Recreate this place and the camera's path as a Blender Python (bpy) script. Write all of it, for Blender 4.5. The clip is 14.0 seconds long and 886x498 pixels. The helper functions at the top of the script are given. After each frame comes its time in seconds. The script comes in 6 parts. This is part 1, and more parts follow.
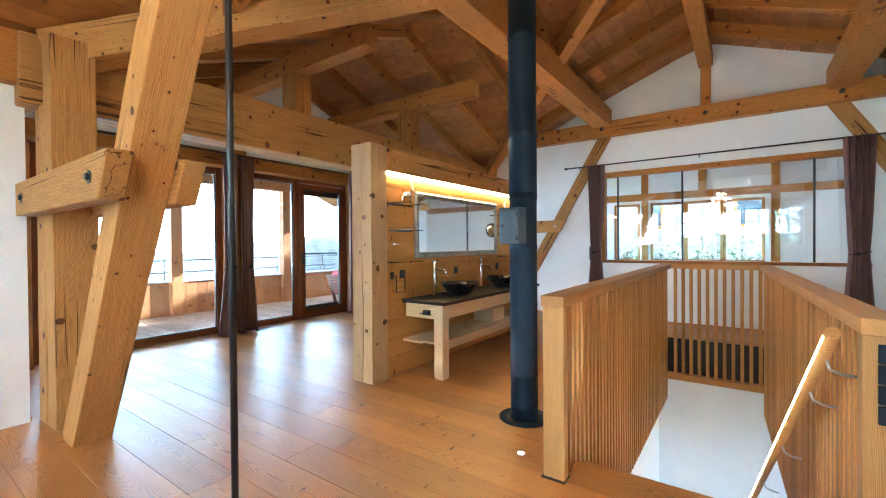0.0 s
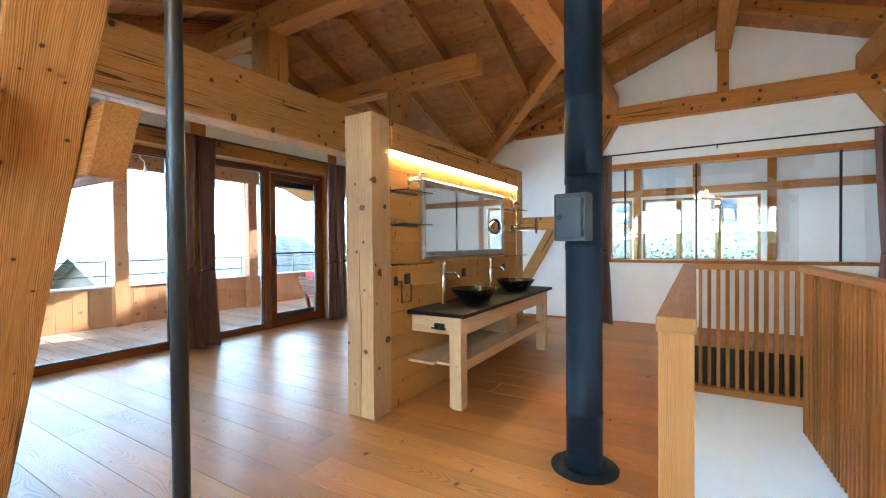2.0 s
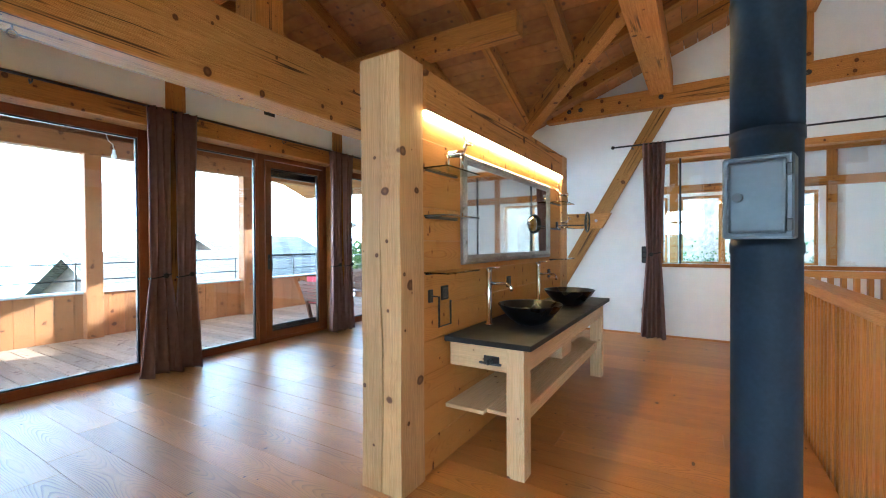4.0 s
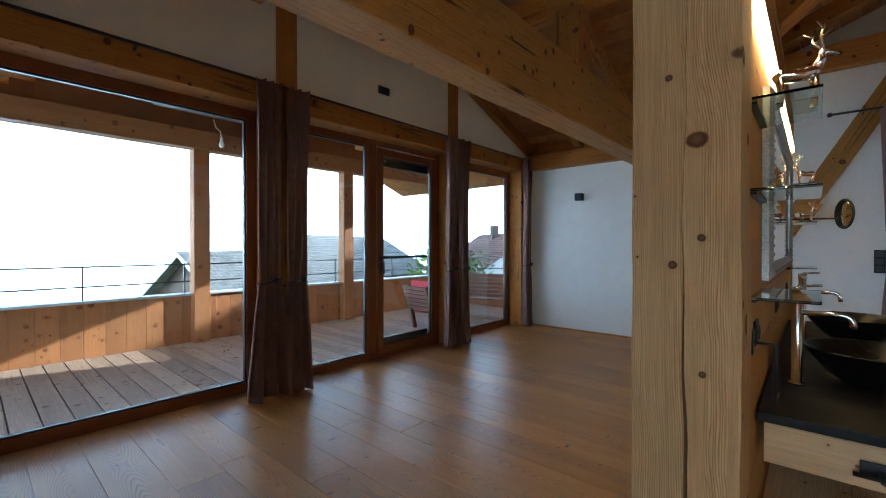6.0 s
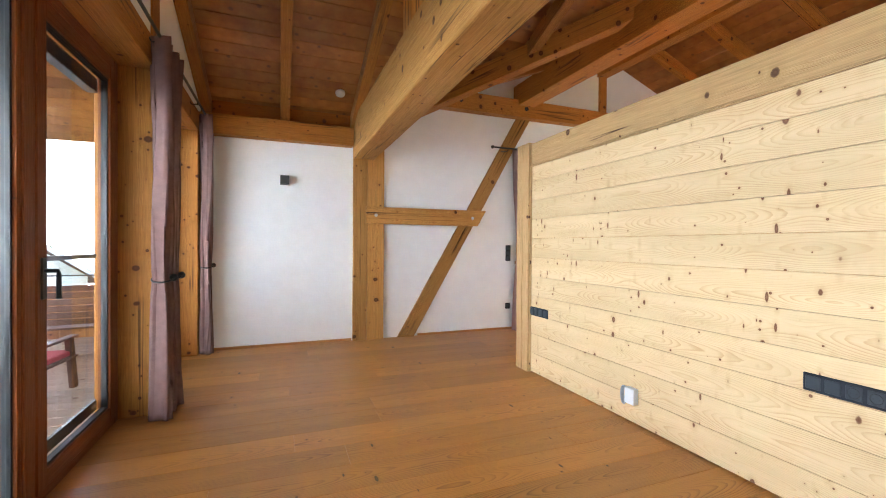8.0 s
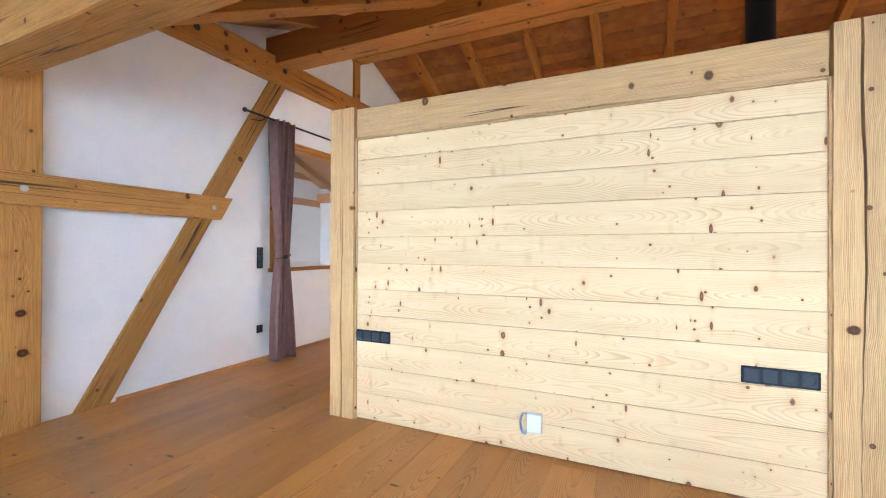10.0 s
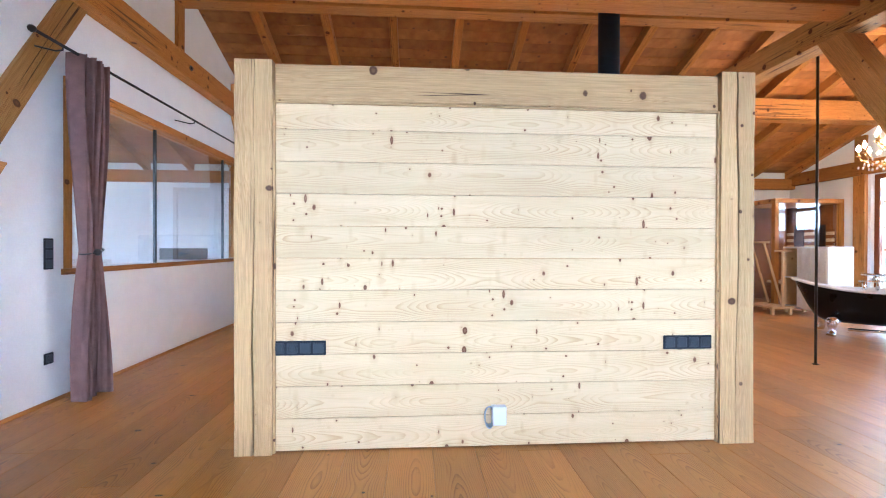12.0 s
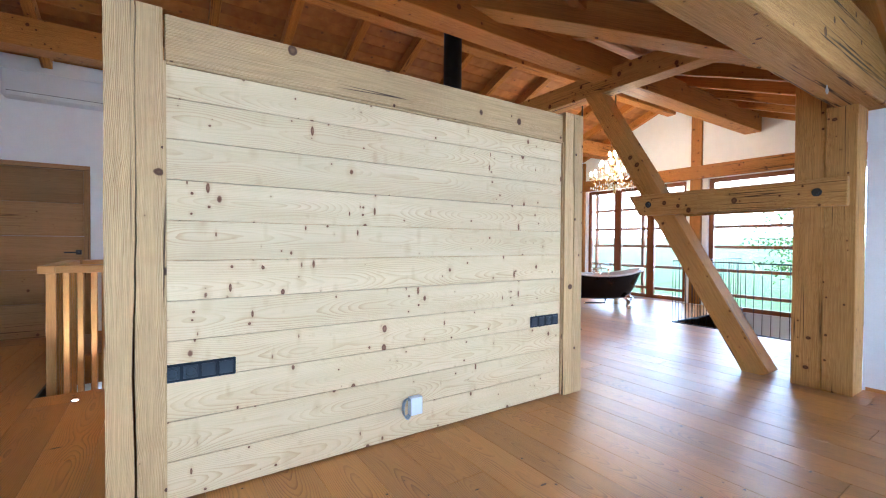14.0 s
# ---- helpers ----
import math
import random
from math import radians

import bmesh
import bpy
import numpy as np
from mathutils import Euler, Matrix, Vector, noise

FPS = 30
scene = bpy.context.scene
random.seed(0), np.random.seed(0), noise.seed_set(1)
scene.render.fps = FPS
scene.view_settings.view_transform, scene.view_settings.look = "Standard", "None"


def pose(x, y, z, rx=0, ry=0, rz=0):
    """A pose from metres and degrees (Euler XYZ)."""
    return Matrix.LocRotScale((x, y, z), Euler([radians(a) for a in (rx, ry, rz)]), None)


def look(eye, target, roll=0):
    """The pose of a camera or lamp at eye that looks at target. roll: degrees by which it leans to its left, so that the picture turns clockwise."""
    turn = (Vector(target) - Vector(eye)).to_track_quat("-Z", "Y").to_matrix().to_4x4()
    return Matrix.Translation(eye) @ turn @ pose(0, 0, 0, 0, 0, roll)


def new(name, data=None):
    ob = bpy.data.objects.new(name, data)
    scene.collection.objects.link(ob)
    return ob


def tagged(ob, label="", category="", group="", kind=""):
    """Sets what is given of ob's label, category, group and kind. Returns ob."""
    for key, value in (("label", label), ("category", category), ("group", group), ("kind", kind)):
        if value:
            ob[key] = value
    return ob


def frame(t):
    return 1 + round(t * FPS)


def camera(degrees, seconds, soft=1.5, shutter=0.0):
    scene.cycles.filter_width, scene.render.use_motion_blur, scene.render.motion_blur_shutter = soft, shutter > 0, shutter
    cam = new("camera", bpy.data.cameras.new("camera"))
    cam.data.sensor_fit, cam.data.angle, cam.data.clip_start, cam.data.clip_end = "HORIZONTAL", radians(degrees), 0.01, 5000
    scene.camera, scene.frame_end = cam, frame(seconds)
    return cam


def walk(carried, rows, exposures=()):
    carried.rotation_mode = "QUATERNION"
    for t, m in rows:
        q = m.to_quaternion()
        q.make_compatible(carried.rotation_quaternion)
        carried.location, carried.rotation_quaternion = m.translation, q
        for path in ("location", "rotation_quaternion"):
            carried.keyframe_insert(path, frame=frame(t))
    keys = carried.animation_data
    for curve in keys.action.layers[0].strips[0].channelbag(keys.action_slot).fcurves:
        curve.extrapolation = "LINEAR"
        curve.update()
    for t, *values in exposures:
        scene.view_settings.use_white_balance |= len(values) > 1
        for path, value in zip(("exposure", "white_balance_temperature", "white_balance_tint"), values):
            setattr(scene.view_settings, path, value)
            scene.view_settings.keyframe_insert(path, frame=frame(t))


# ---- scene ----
cam = camera(93.0, 14.0, soft=1.1)
PATH = [
    (0, (0.336, 0.356, 1.249), (-0.824, 1.985, 1.228), -0.5),
    (0.5, (0.194, 0.413, 1.24), (-0.972, 2.038, 1.219), -0.4),
    (1, (-0.009, 0.486, 1.244), (-1.11, 2.156, 1.221), -0.4),
    (1.5, (-0.213, 0.624, 1.209), (-1.247, 2.336, 1.197), -0.5),
    (2, (-0.416, 0.77, 1.246), (-1.447, 2.484, 1.217), -0.5),
    (2.2, (-0.488, 0.821, 1.243), (-1.519, 2.535, 1.211), -0.4),
    (4.3, (-1.249, 1.51, 1.237), (-2.295, 3.215, 1.218), -0.3),
    (4.5, (-1.33, 1.564, 1.232), (-2.42, 3.241, 1.212), -0.3),
    (5, (-1.528, 1.671, 1.24), (-2.74, 3.261, 1.221), -0.4),
    (5.5, (-1.79, 1.7, 1.25), (-3.107, 3.205, 1.23), -0.1),
    (6, (-2.229, 1.826, 1.235), (-3.552, 3.325, 1.22), -0.0),
    (6.5, (-2.81, 1.893, 1.225), (-3.834, 3.611, 1.21), -0.3),
    (7, (-3.504, 2.02, 1.205), (-4.158, 3.91, 1.195), -0.2),
    (7.5, (-4.157, 2.115, 1.208), (-4.249, 4.112, 1.2), -0.2),
    (8, (-4.784, 2.39, 1.189), (-4.063, 4.255, 1.171), 0.4),
    (8.5, (-5.02, 2.872, 1.198), (-3.799, 4.455, 1.182), 0.5),
    (9, (-4.991, 3.369, 1.197), (-3.52, 4.724, 1.175), 0.5),
    (9.2, (-4.97, 3.52, 1.19), (-3.429, 4.795, 1.18), 0.5),
    (11.3, (-5.002, 4.684, 1.152), (-3.005, 4.789, 1.137), 0.3),
    (11.5, (-4.988, 4.791, 1.147), (-2.988, 4.831, 1.135), 0.4),
    (12, (-4.949, 5.014, 1.144), (-2.953, 4.888, 1.134), 0.2),
    (12.5, (-4.914, 5.202, 1.134), (-2.953, 4.807, 1.117), 0.3),
    (13, (-4.833, 5.408, 1.137), (-2.964, 4.698, 1.121), 0.3),
    (13.5, (-4.786, 5.627, 1.165), (-2.992, 4.744, 1.132), 0.6),
    (14, (-4.773, 5.797, 1.167), (-3.106, 4.691, 1.137), 0.4),
]
EXPOSURES = [
    (0, 2.8, 4750, -3), (2.0, 2.78, 4750, -3), (4.5, 2.64, 4700, -2), (5.0, 2.42, 4700, -2), (5.5, 2.18, 4700, -2), (6.0, 1.25, 4800, -1), (6.5, 0.95, 4900, 1),
    (7.0, 1.6, 5450, 8), (7.5, 2.15, 5700, 10), (8.0, 2.6, 5850, 10), (8.5, 2.78, 5500, 9), (9.0, 2.76, 5400, 9), (11.5, 2.8, 4800, 12), (13.0, 2.68, 4700, 11), (14, 2.4, 4650, 8)]
walk(cam, [(t, look(eye, target, roll)) for t, eye, target, roll in PATH], EXPOSURES)

# ---------- world, sun, lamps ----------
SUN_TO = Vector((0.38, 1.0, 0.36)).normalized()
world = bpy.data.worlds.new("sky")
scene.world = world
world.use_nodes = True
wn = world.node_tree
sky = wn.nodes.new("ShaderNodeTexSky")
sky.sky_type = "NISHITA"
sky.sun_disc = False
sky.sun_elevation = math.asin(SUN_TO.z)
sky.sun_rotation = math.atan2(SUN_TO.x, SUN_TO.y)
sky.air_density, sky.dust_density, sky.ozone_density = 1.0, 2.0, 1.0
wn.links.new(sky.outputs[0], wn.nodes["Background"].inputs[0])
wn.nodes["Background"].inputs[1].default_value = 0.15
sun = new("sun", bpy.data.lights.new("sun", "SUN"))
sun.data.energy, sun.data.angle, sun.data.color = 5.0, radians(0.5), (1.0, 0.93, 0.82)
sun.matrix_world = look(SUN_TO * 50, (0, 0, 0))


# warm uplights let into the floor beside the balustrade
UPLIGHTS = ((-0.74, 2.65), (-0.765, 6.34))
for ux, uy in UPLIGHTS:
    up = bpy.data.lights.new("floor_uplight", "SPOT")
    up.energy, up.color, up.spot_size, up.spot_blend, up.shadow_soft_size = 12.0, (1.0, 0.93, 0.82), radians(105), 1.0, 0.02
    new("floor_uplight", up).matrix_world = look((ux, uy, 0.02), (ux, uy + 0.001, 4.0))


# ---------- small tools ----------
def box_bm(x0, x1, y0, y1, z0, z1, bevel=0.0, bm=None, segments=1):
    bm = bm or bmesh.new()
    vs = bmesh.ops.create_cube(bm, size=1.0)["verts"]
    for v in vs:
        v.co = Vector(((x0 + x1) / 2 + v.co.x * (x1 - x0), (y0 + y1) / 2 + v.co.y * (y1 - y0), (z0 + z1) / 2 + v.co.z * (z1 - z0)))
    if bevel:
        es = {e for v in vs for e in v.link_edges}
        bmesh.ops.bevel(bm, geom=list(es), offset=bevel, segments=segments, affect="EDGES", profile=0.6)
    return bm


def tube_bm(points, radius, sides=10, bm=None, caps=True):
    """A round rod along points; radius is a number or one number a point."""
    bm = bm or bmesh.new()
    pts = [Vector(p) for p in points]
    rad = list(radius) if isinstance(radius, (list, tuple)) else [radius] * len(pts)
    rings = []
    side = None
    for i, p in enumerate(pts):
        d = (pts[min(i + 1, len(pts) - 1)] - pts[max(i - 1, 0)]).normalized()
        if side is None:
            side = d.orthogonal().normalized()
        side = (side - d * side.dot(d)).normalized()
        up = d.cross(side)
        rings.append([bm.verts.new(p + (side * math.cos(a) + up * math.sin(a)) * rad[i]) for a in (k * math.tau / sides for k in range(sides))])
    for a, b in zip(rings, rings[1:]):
        for k in range(sides):
            f = bm.faces.new((a[k], a[(k + 1) % sides], b[(k + 1) % sides], b[k]))
            f.smooth = True
    if caps:
        bm.faces.new(rings[0][::-1])
        bm.faces.new(rings[-1])
    return bm


def lathe_bm(profile, sides=32, bm=None, centre=(0, 0, 0), sx=1.0, sy=1.0):
    """Turns (radius, z) rows round the z axis."""
    bm = bm or bmesh.new()
    rings = []
    for r, z in profile:
        rings.append([bm.verts.new((centre[0] + r * sx * math.cos(a), centre[1] + r * sy * math.sin(a), centre[2] + z)) for a in (k * math.tau / sides for k in range(sides))])
    for a, b in zip(rings, rings[1:]):
        for k in range(sides):
            f = bm.faces.new((a[k], a[(k + 1) % sides], b[(k + 1) % sides], b[k]))
            f.smooth = True
    if profile[0][0] > 1e-4:
        bm.faces.new(rings[0][::-1])
    if profile[-1][0] > 1e-4:
        bm.faces.new(rings[-1])
    return bm


def mesh_of(name, bm, material):
    bmesh.ops.recalc_face_normals(bm, faces=bm.faces[:])
    me = bpy.data.meshes.new(name)
    bm.to_mesh(me)
    bm.free()
    me.materials.append(material)
    return me


def part(name, bm, material, parent=None, label=""):
    """One bmesh as one mesh object under a thing or a part."""
    ob = new(name, mesh_of(name, bm, material))
    if parent:
        ob.parent = parent
        if not parent.parent:
            ob.matrix_parent_inverse = parent.matrix_basis.inverted()
    return tagged(ob, label)


def thing(name, label, category, place=(0, 0, 0), group="", kind="", turn=0):
    """An empty at a thing's base, to hold its parts."""
    ob = new(name)
    ob.empty_display_size = 0.1
    ob.matrix_basis = pose(*place, 0, 0, turn)
    return tagged(ob, label, category, group, kind)


def local(name, bm, material, parent, m=None, label=""):
    """A part given in its parent's own axes."""
    ob = new(name, mesh_of(name, bm, material))
    ob.parent = parent
    ob.matrix_basis = m or Matrix()
    return tagged(ob, label)


def axis_pose(a, b, up=(0, 0, 1)):
    """Origin at a, x axis towards b, z near up."""
    a, b = Vector(a), Vector(b)
    x = (b - a).normalized()
    y = Vector(up).cross(x)
    if y.length < 1e-4:
        y = Vector((0, 1, 0))
    y.normalize()
    z = x.cross(y)
    m = Matrix((x, y, z)).transposed().to_4x4()
    m.translation = a
    return m


def uneven(bm, amount, scale=3.0):
    """Hewn, not quite straight faces."""
    for v in bm.verts:
        n = noise.noise_vector(v.co * scale)
        v.co += Vector((0, n.y, n.z)) * amount


def timber(name, a, b, w, h, material, label="", category="beam", up=(0, 0, 1), bevel=0.008, parent=None, rough=0.0, kind="structure", cut=0.0):
    """A squared timber from a to b (axis in the middle), grain along its length. cut: slope of both end cuts."""
    L = (Vector(b) - Vector(a)).length
    bm = bmesh.new()
    n = max(1, int(L / 0.25)) if rough else 1
    bm = box_bm(0, L, -w / 2, w / 2, -h / 2, h / 2)
    if n > 1:
        for k in range(1, n):
            bmesh.ops.bisect_plane(bm, geom=bm.verts[:] + bm.edges[:] + bm.faces[:], plane_co=(L * k / n, 0, 0), plane_no=(1, 0, 0))
    if bevel:
        es = [e for e in bm.edges if sum(1 for f in e.link_faces) == 2 and e.calc_face_angle(0) > 1.0]
        bmesh.ops.bevel(bm, geom=es, offset=bevel, segments=2, affect="EDGES", profile=0.5)
    if rough:
        off = Vector((random.random() * 50, random.random() * 50, 0))
        for v in bm.verts:
            q = noise.noise_vector((v.co + off) * 2.2) * rough + noise.noise_vector((v.co + off) * 9.0) * rough * 0.35
            v.co += Vector((0, q.y, q.z))
    if cut:
        for v in bm.verts:
            v.co.x += v.co.z * cut
    me = mesh_of(name, bm, material)
    ob = new(name, me)
    ob.matrix_basis = axis_pose(a, b, up)
    if parent:
        ob.parent = parent
        ob.matrix_parent_inverse = parent.matrix_basis.inverted() if not parent.parent else Matrix()
        if label:
            tagged(ob, label)
    else:
        tagged(ob, label, category, "", kind)
    return ob


# ---------- materials ----------
class Nodes:
    def __init__(self, name):
        self.mat = bpy.data.materials.new(name)
        self.mat.use_nodes = True
        self.t = self.mat.node_tree
        self.bsdf = self.t.nodes["Principled BSDF"]

    def add(self, kind, **props):
        n = self.t.nodes.new(kind)
        for k, v in props.items():
            if k == "inputs":
                for key, val in v.items():
                    n.inputs[key].default_value = val
            elif k == "operation":
                n.operation = v
            elif k == "blend_type":
                n.blend_type = v
            elif k == "data_type":
                n.data_type = v
            elif k == "feature":
                n.feature = v
            elif k == "bands_direction":
                n.bands_direction = v
        return n

    def link(self, a, b):
        self.t.links.new(a, b)

    def coords(self, scale=(1, 1, 1), shift=True):
        tc = self.add("ShaderNodeTexCoord")
        mp = self.add("ShaderNodeMapping")
        mp.inputs["Scale"].default_value = scale
        if shift:
            oi = self.add("ShaderNodeObjectInfo")
            ml = self.add("ShaderNodeVectorMath", operation="MULTIPLY_ADD")
            ml.inputs[1].default_value = (37.0, 23.0, 11.0)
            self.link(oi.outputs["Random"], ml.inputs[0])
            self.link(tc.outputs["Object"], ml.inputs[2])
            self.link(ml.outputs[0], mp.inputs["Vector"])
        else:
            self.link(tc.outputs["Object"], mp.inputs["Vector"])
        return mp.outputs[0]

    def noise(self, vec, scale, detail=4.0, rough=0.55, distortion=0.0):
        n = self.add("ShaderNodeTexNoise")
        n.inputs["Scale"].default_value, n.inputs["Detail"].default_value = scale, detail
        n.inputs["Roughness"].default_value, n.inputs["Distortion"].default_value = rough, distortion
        self.link(vec, n.inputs["Vector"])
        return n.outputs["Fac"]

    def ramp(self, fac, stops):
        r = self.add("ShaderNodeValToRGB")
        els = r.color_ramp.elements
        while len(els) < len(stops):
            els.new(0.5)
        for e, (p, c) in zip(els, stops):
            e.position = p
            e.color = (*c, 1) if len(c) == 3 else c
        self.link(fac, r.inputs["Fac"])
        return r.outputs["Color"]

    def mix(self, a, b, fac, mode="MIX"):
        m = self.add("ShaderNodeMixRGB", blend_type=mode)
        for v, s in ((fac, "Fac"), (a, "Color1"), (b, "Color2")):
            if isinstance(v, (int, float)):
                m.inputs[s].default_value = v
            elif isinstance(v, tuple):
                m.inputs[s].default_value = (*v, 1)
            else:
                self.link(v, m.inputs[s])
        return m.outputs["Color"]

    def bump(self, height, strength, distance=0.01):
        b = self.add("ShaderNodeBump")
        b.inputs["Strength"].default_value, b.inputs["Distance"].default_value = strength, distance
        self.link(height, b.inputs["Height"])
        self.link(b.outputs["Normal"], self.bsdf.inputs["Normal"])


def grey(v):
    return (v, v, v)


def knot_layer(n, v, col, scale, radius, share, knot, dark, squash):
    """Scattered branch knots: only a share of the cells holds one, each of its own size, with a ring and a soft halo."""
    mp = n.add("ShaderNodeMapping")
    mp.inputs["Scale"].default_value = squash
    n.link(v, mp.inputs["Vector"])
    vo = n.add("ShaderNodeTexVoronoi")
    vo.inputs["Scale"].default_value = scale
    n.link(mp.outputs[0], vo.inputs["Vector"])
    pick = n.add("ShaderNodeSeparateColor")
    n.link(vo.outputs["Color"], pick.inputs[0])
    wob = n.add("ShaderNodeMath", operation="MULTIPLY_ADD")
    wob.inputs[1].default_value = 0.35 * radius * scale
    n.link(n.noise(v, 60.0, 2), wob.inputs[0])
    n.link(vo.outputs["Distance"], wob.inputs[2])
    size = n.add("ShaderNodeMath", operation="MULTIPLY_ADD")
    size.inputs[1].default_value, size.inputs[2].default_value = 0.95 * radius * scale, 0.4 * radius * scale
    n.link(pick.outputs[0], size.inputs[0])
    rel = n.add("ShaderNodeMath", operation="DIVIDE")
    n.link(wob.outputs[0], rel.inputs[0])
    n.link(size.outputs[0], rel.inputs[1])
    gate = n.ramp(pick.outputs[1], [(share, grey(1.0)), (min(1.0, share + 0.01), grey(0.0))])
    quarter = n.add("ShaderNodeMath", operation="MULTIPLY")
    quarter.inputs[1].default_value = 0.25
    n.link(rel.outputs[0], quarter.inputs[0])
    halo = n.ramp(quarter.outputs[0], [(0.20, grey(0.55)), (0.34, grey(0.22)), (0.70, grey(0.0))])
    col = n.mix(col, tuple(0.8 * d + 0.2 * k for d, k in zip(dark, knot)), n.mix(halo, gate, 1.0, "MULTIPLY"))
    core = n.ramp(quarter.outputs[0], [(0.0, grey(0.7)), (0.12, grey(0.82)), (0.21, grey(1.0)), (0.26, grey(0.85)), (0.30, grey(0.0))])
    return n.mix(col, knot, n.mix(core, gate, 1.0, "MULTIPLY"))


def board_wood(name, light, dark, knot, tint=0.5, vary=0.1, rough=0.6, gloss=0.2, lying=False, lines=150.0, knots=1.0, bump=0.12):
    """Flat-sawn boards: growth rings drawn out into long arches, branch knots along the heart. lying: the board's width runs along y."""
    n = Nodes(name)
    tc, oi = n.add("ShaderNodeTexCoord"), n.add("ShaderNodeObjectInfo")
    off = n.add("ShaderNodeVectorMath", operation="MULTIPLY_ADD")
    off.inputs[1].default_value = (61.0, 0.0, 0.0)
    n.link(oi.outputs["Random"], off.inputs[0])
    n.link(tc.outputs["Object"], off.inputs[2])
    mp = n.add("ShaderNodeMapping")
    mp.inputs["Scale"].default_value = (1.0, 0.0, 1.0)
    if lying:
        turn = n.add("ShaderNodeMapping")
        turn.inputs["Rotation"].default_value = (math.pi / 2, 0.0, 0.0)
        n.link(off.outputs[0], turn.inputs["Vector"])
        n.link(turn.outputs[0], mp.inputs["Vector"])
    else:
        n.link(off.outputs[0], mp.inputs["Vector"])
    v = mp.outputs[0]
    def stretched(x, z):
        m = n.add("ShaderNodeMapping")
        m.inputs["Scale"].default_value = (x, 0.0, z)
        n.link(v, m.inputs["Vector"])
        return m.outputs[0]
    def calc(op, a, b, c=0.0):
        m = n.add("ShaderNodeMath", operation=op)
        for i, q in enumerate((a, b, c)):
            if isinstance(q, (int, float)):
                m.inputs[i].default_value = q
            else:
                n.link(q, m.inputs[i])
        return m.outputs[0]
    xyz = n.add("ShaderNodeSeparateXYZ")
    n.link(tc.outputs["Object"], xyz.inputs[0])
    z = calc("MULTIPLY_ADD", calc("SUBTRACT", oi.outputs["Random"], 0.5), 0.07, xyz.outputs[1 if lying else 2])
    heart = calc("MULTIPLY", calc("SUBTRACT", n.noise(stretched(0.9, 0.0), 1.0, 2, 0.4), 0.26), 0.26)
    wob = calc("MULTIPLY", n.noise(stretched(2.2, 14.0), 1.0, 3, 0.55), 0.012)
    r = calc("ADD", calc("SQRT", calc("ADD", calc("MULTIPLY", z, z), calc("MULTIPLY", heart, heart)), 0.0), wob)
    band = calc("FRACT", calc("MULTIPLY", r, lines), 0.0)
    late = n.ramp(band, [(0.0, grey(0.0)), (0.55, grey(0.12)), (0.86, grey(0.85)), (0.93, grey(1.0)), (1.0, grey(0.0))])
    fade = n.ramp(n.noise(stretched(1.3, 9.0), 1.0, 3, 0.6), [(0.36, grey(0.08 * tint)), (0.62, grey(tint))])
    col = n.mix(light, dark, n.mix(late, fade, 1.0, "MULTIPLY"))
    fine = n.noise(stretched(5.0, 420.0), 1.0, 5, 0.6)
    col = n.mix(col, n.ramp(fine, [(0.3, grey(0.86)), (0.7, grey(1.06))]), 0.7, "MULTIPLY")
    broad = n.noise(stretched(0.7, 9.0), 1.0, 3, 0.55)
    col = n.mix(col, n.ramp(broad, [(0.3, (0.90, 0.86, 0.80)), (0.7, (1.05, 1.05, 1.05))]), 0.8, "MULTIPLY")
    col = n.mix(col, n.ramp(oi.outputs["Random"], [(0.0, grey(1 - vary)), (1.0, grey(1 + 0.4 * vary))]), 1.0, "MULTIPLY")
    col = knot_layer(n, v, col, 7.6 * knots, 0.0150, 0.9 * knots, knot, dark, (1.25, 1.0, 0.80))
    col = knot_layer(n, v, col, 10.0 * knots, 0.0120, 0.6 * knots, knot, dark, (1.7, 1.0, 0.55))
    col = knot_layer(n, v, col, 16.0 * knots, 0.0058, 0.6 * knots, knot, dark, (1.0, 1.0, 1.0))
    n.link(col, n.bsdf.inputs["Base Color"])
    n.link(n.ramp(fine, [(0.3, grey(rough + 0.08)), (0.7, grey(rough - 0.06))]), n.bsdf.inputs["Roughness"])
    n.bsdf.inputs["Specular IOR Level"].default_value = gloss
    n.bump(n.mix(late, fine, 0.6), bump, 0.002)
    return n.mat


